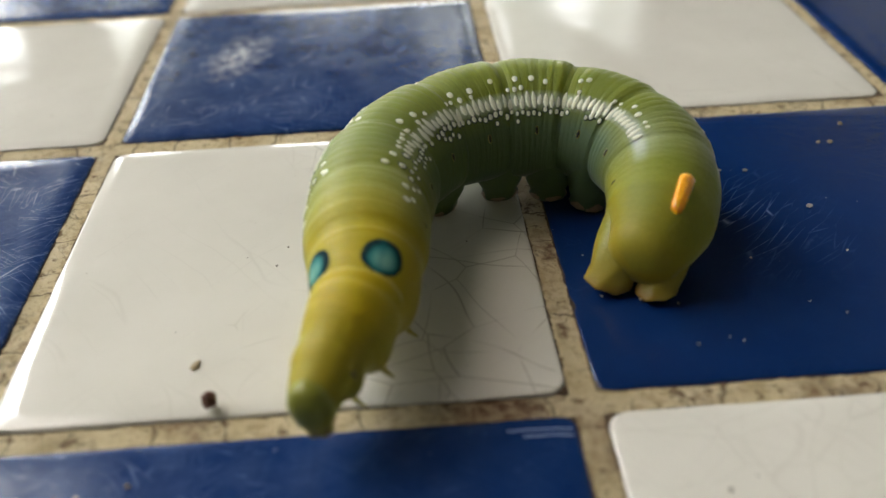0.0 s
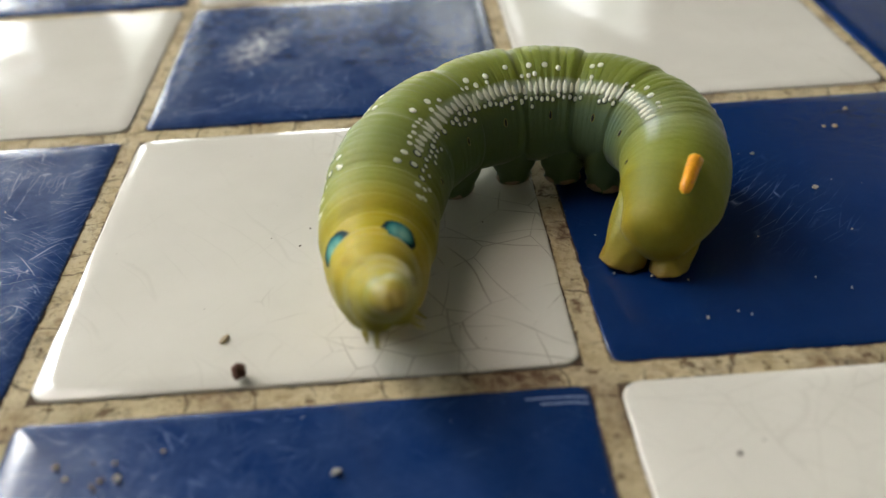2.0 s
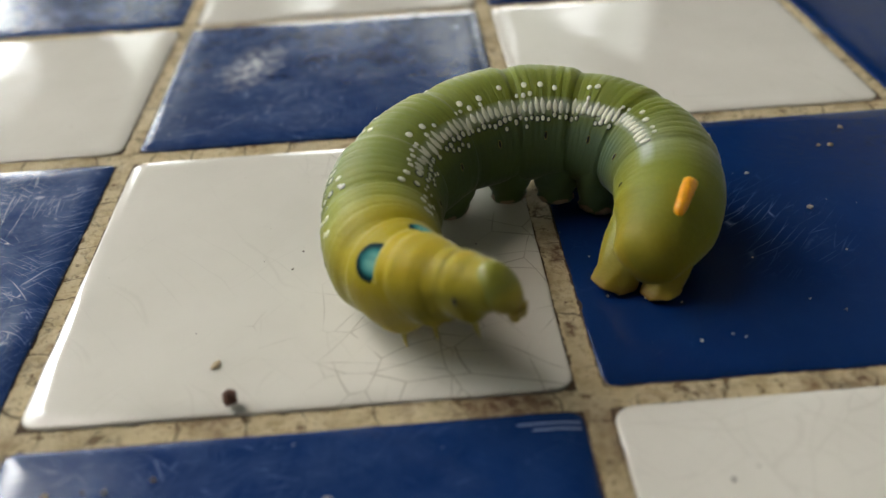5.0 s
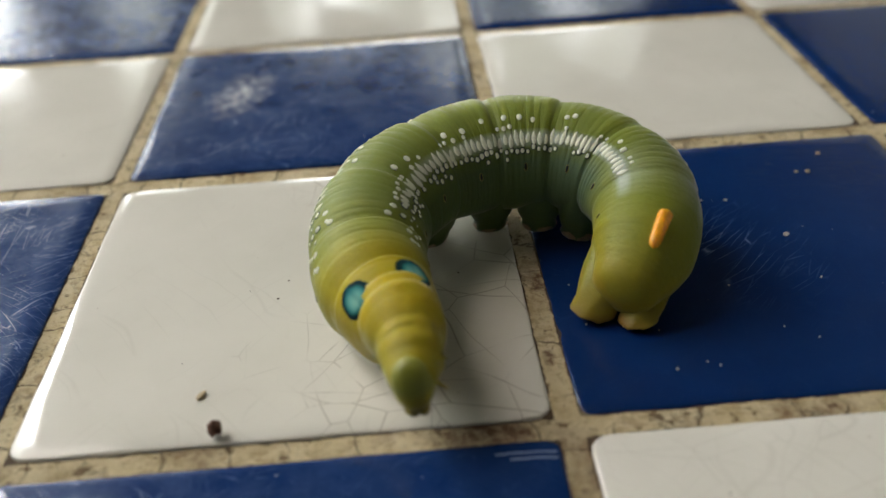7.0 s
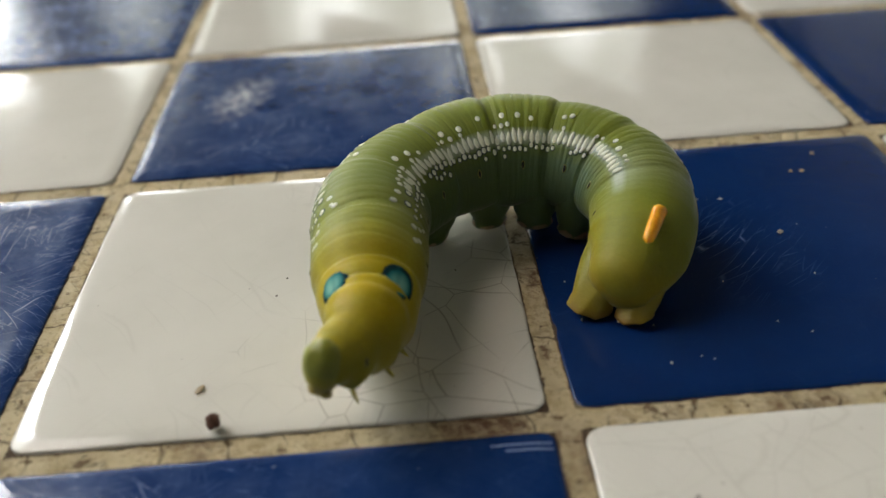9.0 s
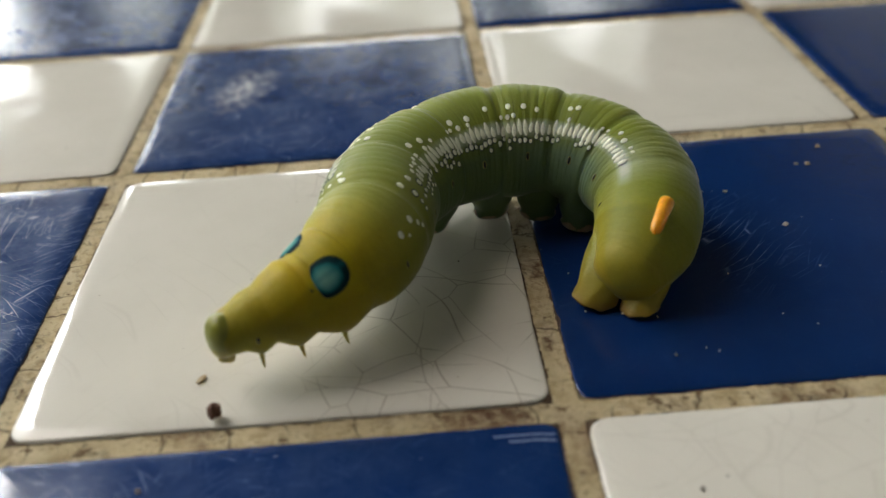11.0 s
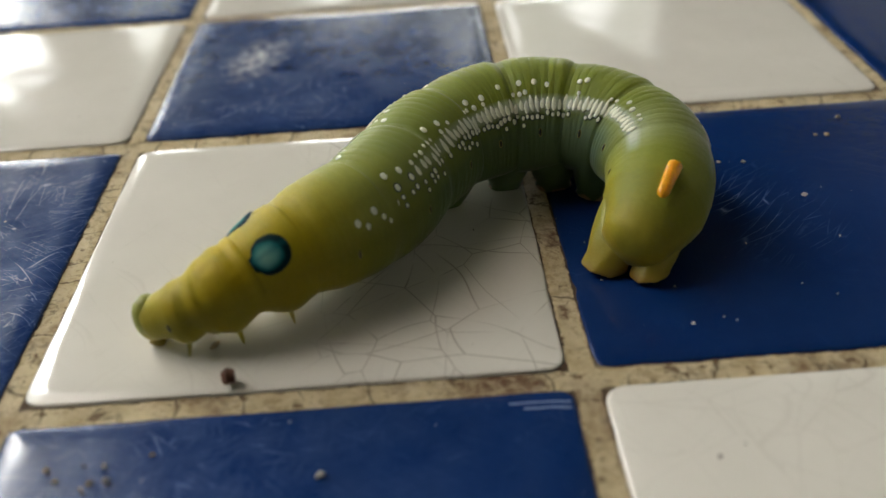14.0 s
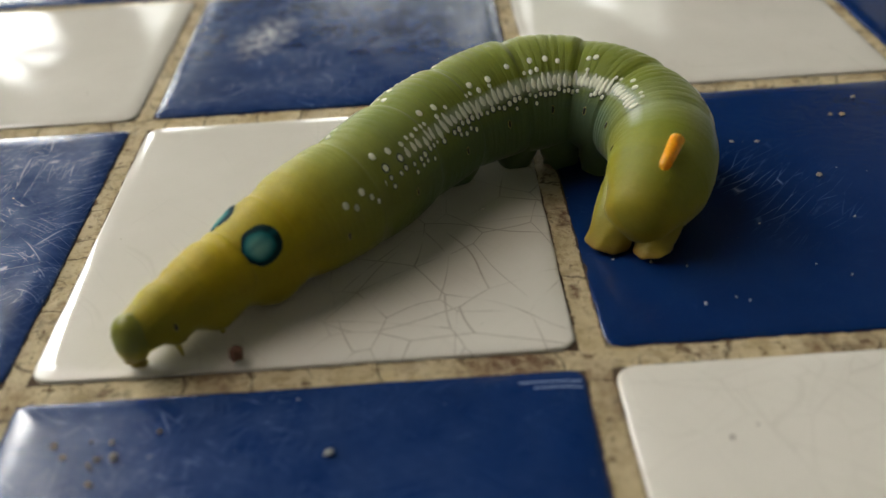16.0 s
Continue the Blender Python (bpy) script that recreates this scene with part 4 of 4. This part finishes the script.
def proleg_mesh(u, sx, reach):
    """A fleshy leg that leaves the flank broadly and narrows, with folds, to the foot."""
    m = on_skin(u, sx * 2.25, -0.0030)
    foot = proleg_foot(u, sx, reach)
    top = m.translation
    ahead = m.col[0].to_3d()
    ahead = Vector((ahead.x, ahead.y, 0)).normalized()
    side = Vector((-ahead.y, ahead.x, 0))
    rows, sides = 14, 28
    verts, along, around = [], [], []
    for i in range(rows + 1):
        k = min(i / (rows - 1), 1.0)
        c = top.lerp(foot, k)
        wide = 0.0012 * (1 - k) ** 1.2 + 0.0019 + 0.00016 * math.sin(13 * k)
        thick = 0.0019 * (1 - k) + 0.0012
        if i == rows:
            wide, thick = wide * 0.2, thick * 0.2
        elif k > 0.9:
            wide, thick = wide * (1.12 - 0.2 * (k - 0.9) / 0.1), thick * 1.08
        for j in range(sides):
            q = 2 * math.pi * j / sides
            lump = 1 + 0.05 * math.sin(5 * q + 7 * k + u * 40)
            p = c + ahead * wide * math.cos(q) * lump + side * thick * math.sin(q) * lump
            verts.append(p)
            along.append(u)
            around.append(0.62 + 0.2 * k)
    faces = [(i * sides + j, i * sides + (j + 1) % sides, (i + 1) * sides + (j + 1) % sides, (i + 1) * sides + j) for i in range(rows) for j in range(sides)]
    faces.append(tuple(range(rows * sides, rows * sides + sides)))
    me = bpy.data.meshes.new("proleg")
    me.from_pydata(verts, [], faces)
    me.polygons.foreach_set("use_smooth", [True] * len(me.polygons))
    attribute(me, "along", along)
    attribute(me, "around", around)
    attribute(me, "stripe", [0.0] * len(verts))
    me.materials.append(SKIN)
    bm = bmesh.new()
    bm.from_mesh(me)
    bmesh.ops.recalc_face_normals(bm, faces=bm.faces)
    bm.to_mesh(me)
    bm.free()
    return me


def upright_to(z, x):
    """A turn that lays z along the first direction and x as near the second as may be."""
    z = z.normalized()
    y = z.cross(x).normalized()
    x = y.cross(z)
    return Matrix(((x.x, y.x, z.x, 0), (x.y, y.y, z.y, 0), (x.z, y.z, z.z, 0), (0, 0, 0, 1)))


def build_caterpillar():
    cat = tagged(new("caterpillar"), "fat green and yellow caterpillar with blue eyespots and orange horn", "caterpillar")
    counts = [1, 2, 4, 4, 5, 5, 6, 6, 6, 6, 6, 5, 4]
    for seg, count in enumerate(counts):
        name = "thorax_ring" if seg < 4 else "abdomen_ring" if seg < 12 else "tail_ring"
        for k in range(count):
            u0 = BORDERS[seg] + (BORDERS[seg + 1] - BORDERS[seg]) * k / count
            u1 = BORDERS[seg] + (BORDERS[seg + 1] - BORDERS[seg]) * (k + 1) / count
            home = (u0 + u1) / 2
            if seg == 0:
                ob = part("head", head_mesh(home), HEAD_GREEN, cat, "smooth olive green head")
            else:
                caps = (-1,) if seg == 12 and k == count - 1 else (0,) if seg == 1 and k == 0 else ()
                ob = ring_part(name, u0, u1, 0.012, body_frame(REST, home), cat, caps, seg == 2 and k == count - 1, seg == 3 and k == 0)
            RINGS.append((u0, u1, home, ob))

    # details of the head
    head = RINGS[0][3]
    for sx in (-1, 1):
        bm = lobe(0.0013, 0.0007, 0.0004)
        jaw = part("mouthpart", bm, JAW, head, "small brownish mouthpart")
        jaw.matrix_basis = Matrix.Translation((0.0004 * sx, 0.0008, -0.0019)) @ pose(0, 0, 0, 150, 0, 0)

    # eyespots, horn, breathing holes
    for sx in (-1, 1):
        home = body_frame(REST, ring_at(0.1459)[2])
        stick("eyespot", eyespot_mesh("eyespot", 0.1459, sx * 0.735, 0.0023, 0.0020, home), None, 0.1459, home, "blue eyespot with a black rim")
    where = on_skin(0.9299, 0.0, 0.0003)
    stick("horn", lobe(0.0046, 0.00076, 0.00058, 0.0, 14, 10), HORN, 0.9299, where @ pose(0, 0, 0, 0, 0, 3) @ pose(0, 0, 0, 0, -86, 0), "stubby orange horn")
    bm = bead(0.00015, 0.00044, 0.00009)
    count = len(bm.faces)
    bmesh.ops.create_icosphere(bm, subdivisions=2, radius=1.0, matrix=Matrix.Diagonal((0.00022, 0.00048, 0.00003, 1)))
    bm.faces.ensure_lookup_table()
    for f in bm.faces[count:]:
        f.material_index = 1
    hole = mesh_of("spiracle", bm, [PIT, CLAW])
    for u in (0.0459, 0.2330, 0.3254, 0.4410, 0.5378, 0.6401, 0.7324, 0.8276, 0.9102):
        for sx in (-1, 1):
            stick("spiracle", hole, None, u, on_skin(u, sx * 1.486))

    # white strokes and spots along the flanks
    rng = random.Random(11)
    stroke = [mesh_of("white_stroke", drop(0.00029, 0.00060 + 0.00017 * k, 0.00007), PALE) for k in range(3)]
    plain = [mesh_of("white_spot", bead(0.00021 + 0.000035 * k, 0.00027 + 0.000045 * k, 0.00009), PALE) for k in range(4)]
    spot = [mesh_of("white_spot", bead(0.00019 + 0.000035 * k, 0.00025 + 0.000045 * k, 0.00009, True), [PALE, RIM]) for k in range(4)]

    line = stripe_angle

    def spots(seg, k, angle, size):
        u = BORDERS[seg] + (BORDERS[seg + 1] - BORDERS[seg]) * k
        for sx in (-1, 1):
            stick("white_spot", plain[size], None, u, on_skin(u, sx * angle))

    for seg in range(5, 11):
        for k in range(9):
            u = BORDERS[seg] + (BORDERS[seg + 1] - BORDERS[seg]) * (k + 0.5) / 9
            for sx in (-1, 1):
                if seg > 5 or k > 3:
                    stick("white_stroke", stroke[rng.randrange(3)], None, u, on_skin(u, sx * (line(u) + rng.uniform(-0.035, 0.035))) @ pose(0, 0, 0, 0, 0, (180 if sx > 0 else 0) + rng.uniform(-9, 9)))
                elif k % 2:
                    stick("white_spot", spot[3], None, u, on_skin(u, sx * line(u)))
                if seg < 10 and rng.random() < (0.95 if seg < 9 else 0.6):
                    stick("white_spot", spot[rng.randrange(3)], None, u, on_skin(u, sx * (line(u) + 0.18 + rng.uniform(-0.03, 0.05))))
                if seg < 9 and rng.random() < 0.30:
                    stick("white_spot", spot[rng.randrange(2)], None, u, on_skin(u, sx * (line(u) + 0.33 + rng.uniform(-0.04, 0.04))))
                if rng.random() < 0.35:
                    stick("white_spot", plain[rng.randrange(2)], None, u, on_skin(u, sx * (line(u) - 0.2 + rng.uniform(-0.04, 0.03))))
    for seg, k, angle, size in ((4, .55, .98, 3), (4, .62, 1.1, 2), (4, .78, .92, 3), (4, .82, 1.08, 1), (4, .9, 1.2, 0), (5, .12, .52, 3), (5, .3, .6, 3),
                                (6, .12, .40, 3), (6, .35, .5, 3), (7, .12, .55, 3), (7, .42, .64, 3), (7, .2, .72, 2), (8, .2, .6, 3), (8, .46, .62, 3), (8, .68, .68, 2),
                                (7, .8, .58, 2), (9, .22, .55, 2), (9, .34, .5, 3), (10, .3, .6, 2), (10, .5, .66, 3)):
        spots(seg, k, angle, size)

    # legs
    for u, reach in ((0.478, 0.0017), (0.580, 0.0024), (0.662, 0.0030), (0.742, 0.0036)):
        for sx in (-1, 1):
            leg = stick("proleg", proleg_mesh(u, sx, reach), None, u, Matrix.Identity(4))
            ahead = on_skin(u, sx * 2.2).col[0].to_3d()
            pad = part("foot_pad", bead(0.0021, 0.0015, 0.0009), FOOT, leg, "brownish gripping foot pad")
            pad.matrix_basis = Matrix.Translation(proleg_foot(u, sx, reach) + Vector((0, 0, 0.0004))) @ upright_to(Vector((0, 0, 1)), Vector((ahead.x, ahead.y, 0)))
    for seg in (1, 2, 3):
        u = (BORDERS[seg] + BORDERS[seg + 1]) / 2
        for sx in (-1, 1):
            m = on_skin(u, sx * 2.65, -0.0005)
            stick("thoracic_leg", lobe(0.0018, 0.00034, 0.00009, 0.0004, 10, 8), CLAW, u, m, "short pointed leg")
    # claspers at the tail end, which keep their hold
    FEET = (Vector((0.0048, 0.0146, 0.0001)), Vector((0.0090, 0.0127, 0.0001)))
    tail = body_frame(REST, 0.935)
    for sx, foot in ((-1, FEET[0]), (1, FEET[1])):
        top = tail @ Vector((-0.0026 if sx < 0 else 0.0014, 0.0, 0.0002))
        across = (FEET[1] - FEET[0]).normalized()
        deep = Vector((-across.y, across.x, 0))
        bm = bmesh.new()
        rings = []
        for k in (0.0, 0.2, 0.35, 0.5, 0.62, 0.74, 0.84, 0.92, 0.97, 1.0, 1.0):
            centre = top.lerp(foot, k) - deep * 0.0007 * math.sin(math.pi * k)
            wide, thick = (0.0023 if sx < 0 else 0.0020) + 0.0003 * math.sin(math.pi * min(k * 1.25, 1)) - 0.0002 * k, 0.0027 - 0.0011 * k
            if len(rings) == 10:
                wide, thick, centre = wide * 0.3, thick * 0.3, foot
            elif k > 0.9:
                wide, thick = wide * (1.05 if k < 1 else 0.96), thick * (1.06 if k < 1 else 0.92)
            # the gripping edge is cut at a slant and notched
            rings.append([bm.verts.new(centre + across * wide * math.cos(q) * (1 + 0.05 * math.sin(5 * q + 3 * k + sx)) + deep * thick * math.sin(q) * (1 + 0.06 * math.sin(7 * q + 9 * k))
                                       + Vector((0, 0, 0.0009 * k ** 6 * max(0.0, sx * math.cos(q)) + 0.0003 * k ** 4 * max(0.0, math.sin(3 * q)))))
                          for q in (2 * math.pi * n / 28 for n in range(28))])
        for p, q in zip(rings, rings[1:]):
            for n in range(28):
                bm.faces.new((p[n], p[(n + 1) % 28], q[(n + 1) % 28], q[n]))
        bm.faces.new(rings[0])
        bm.faces.new(rings[-1])
        bmesh.ops.recalc_face_normals(bm, faces=bm.faces)
        stick("clasper", bm, CLASP, 0.985, Matrix.Identity(4), "yellowish gripping tail lobe")
    return cat


caterpillar = build_caterpillar()


# ------------------------------------------------------------------ crumbs on the tiles
def crumb_mesh(name, mat, sx, sy, sz, seed, rough=0.35):
    """A lumpy grain that rests on z = 0."""
    bm = bmesh.new()
    bmesh.ops.create_icosphere(bm, subdivisions=3, radius=1.0)
    for v in bm.verts:
        v.co *= 1 + rough * noise.noise(v.co * 1.6 + Vector((seed, 0, 0)))
        v.co = Vector((v.co.x * sx, v.co.y * sy, v.co.z * sz))
    low = min(v.co.z for v in bm.verts)
    for v in bm.verts:
        v.co.z -= low
    return mesh_of(name, bm, mat)


def build_crumbs():
    brown, tan, pale, dark = soft("pellet_brown", (0.17, 0.072, 0.042), 0.7, 0.0, 0.5), soft("husk_tan", (0.46, 0.36, 0.21), 0.6, 0.0, 0.3), soft("crumb_pale", (0.62, 0.58, 0.48), 0.7, 0.0, 0.3), soft("grit_dark", (0.11, 0.08, 0.05), 0.7, 0.0, 0.4)
    ob = new("frass_pellet", crumb_mesh("frass_pellet", brown, 0.00062, 0.00062, 0.00072, 1.0))
    ob.matrix_basis = pose(-0.0307, 0.0020, 0.0)
    tagged(ob, "small reddish brown dropping on a white tile", "dropping")
    ob = new("seed_husk", crumb_mesh("seed_husk", tan, 0.00034, 0.00068, 0.00013, 2.0, 0.12))
    ob.matrix_basis = pose(-0.0327, 0.0073, 0.0, 0, 0, -25)
    tagged(ob, "flat tan seed husk on a white tile", "seed")
    rng = random.Random(5)
    grit = {"tan": (tan, "tiny tan grain of grit on a tile"), "pale": (pale, "tiny pale crumb on a blue tile"), "dark": (dark, "tiny dark grain of grit on a tile")}
    spots = [("tan", -43.9, -7.0, .28), ("dark", -43.7, -7.4, .2), ("tan", -42.8, -8.4, .26), ("dark", -41.0, -6.9, .24), ("tan", -40.1, -8.9, .3), ("dark", -39.9, -8.6, .22), ("dark", -40.3, -9.8, .28),
             ("tan", -40.6, -9.3, .22), ("tan", -40.0, -11.4, .28), ("pale", -38.7, -8.8, .42), ("pale", -39.3, -7.1, .26), ("tan", -35.7, -6.2, .28), ("pale", -22.0, -9.8, .45), ("pale", 21.7, 34.8, .3),
             ("pale", 24.5, 34.4, .3), ("pale", 28.6, 26.1, .38), ("pale", 10.9, 5.4, .2), ("tan", 35.0, 39.8, .3), ("tan", 36.3, 39.6, .36), ("tan", 39.3, 43.9, .36)]
    spots += [("dark", -25.9, 25.0, .16), ("dark", -29.9, 23.6, .1), ("dark", -26.8, 21.8, .18), ("dark", -35.2, 12.2, .1), ("dark", -7.7, 23.9, .14), ("pale", 4.0, 13.1, 0.16), ("pale", 7.5, 12.3, 0.18), ("pale", 10.7, 11.3, 0.14), ("pale", 3.5, 20.0, 0.12), ("pale", 22.6, 10.3, 0.12), ("pale", 25.2, 8.3, 0.14), ("pale", 13.9, 6.1, 0.10), ("pale", 19.6, 17.7, 0.12), ("pale", 29.2, 17.8, 0.16), ("dark", 8.6, -10.9, .24), ("dark", 10.9, -9.7, .14)]
    for kind, x, y, size in spots:
        mat, label = grit[kind]
        s = size * (0.55e-3 if kind == "dark" else 0.65e-3)
        ob = new("grit", crumb_mesh("grit", mat, s * rng.uniform(0.8, 1.2), s * rng.uniform(0.8, 1.2), s * 0.7, rng.uniform(0, 50), 0.75))
        ob.matrix_basis = pose(x * 1e-3, y * 1e-3, 0.0, 0, 0, rng.uniform(0, 360))
        tagged(ob, label, "grit", "grit on the tiles")


build_crumbs()


def motions():
    # the collar slides back over the eyespots when the front of the body is drawn in
    times = (0, 1, 1.5, 2, 3, 3.5, 4, 4.2, 5.3, 6.3, 6.5, 7, 7.5, 9.2, 11.3, 12, 16)
    drawn_in = (.15, .2, .6, 1, 1, 1, 1, 1, 1, 1, 1, 1, 1, 1, .3, 0, 0)
    nod = (0, 0, 20, 55, 55, 45, 25, 15, 20, 60, 45, 10, 0, -22, 0, 0, 0)
    for u0, u1, home, ob in RINGS:
        w = min(max((home - 0.035) / 0.05, 0), 1) if home < 0.122 else 0
        rows = []
        for t, s in SPINES:
            pull = w * float(np.interp(t, times, drawn_in))
            where = body_frame(s, home + 0.013 * pull) @ Matrix.Translation((0, 0, 0.0005 * pull))
            if home < 0.03:
                where = where @ pose(0, 0, 0, float(np.interp(t, times, nod)), 0, 0)
            rows.append((t, where))
        walk(ob, rows)


motions()
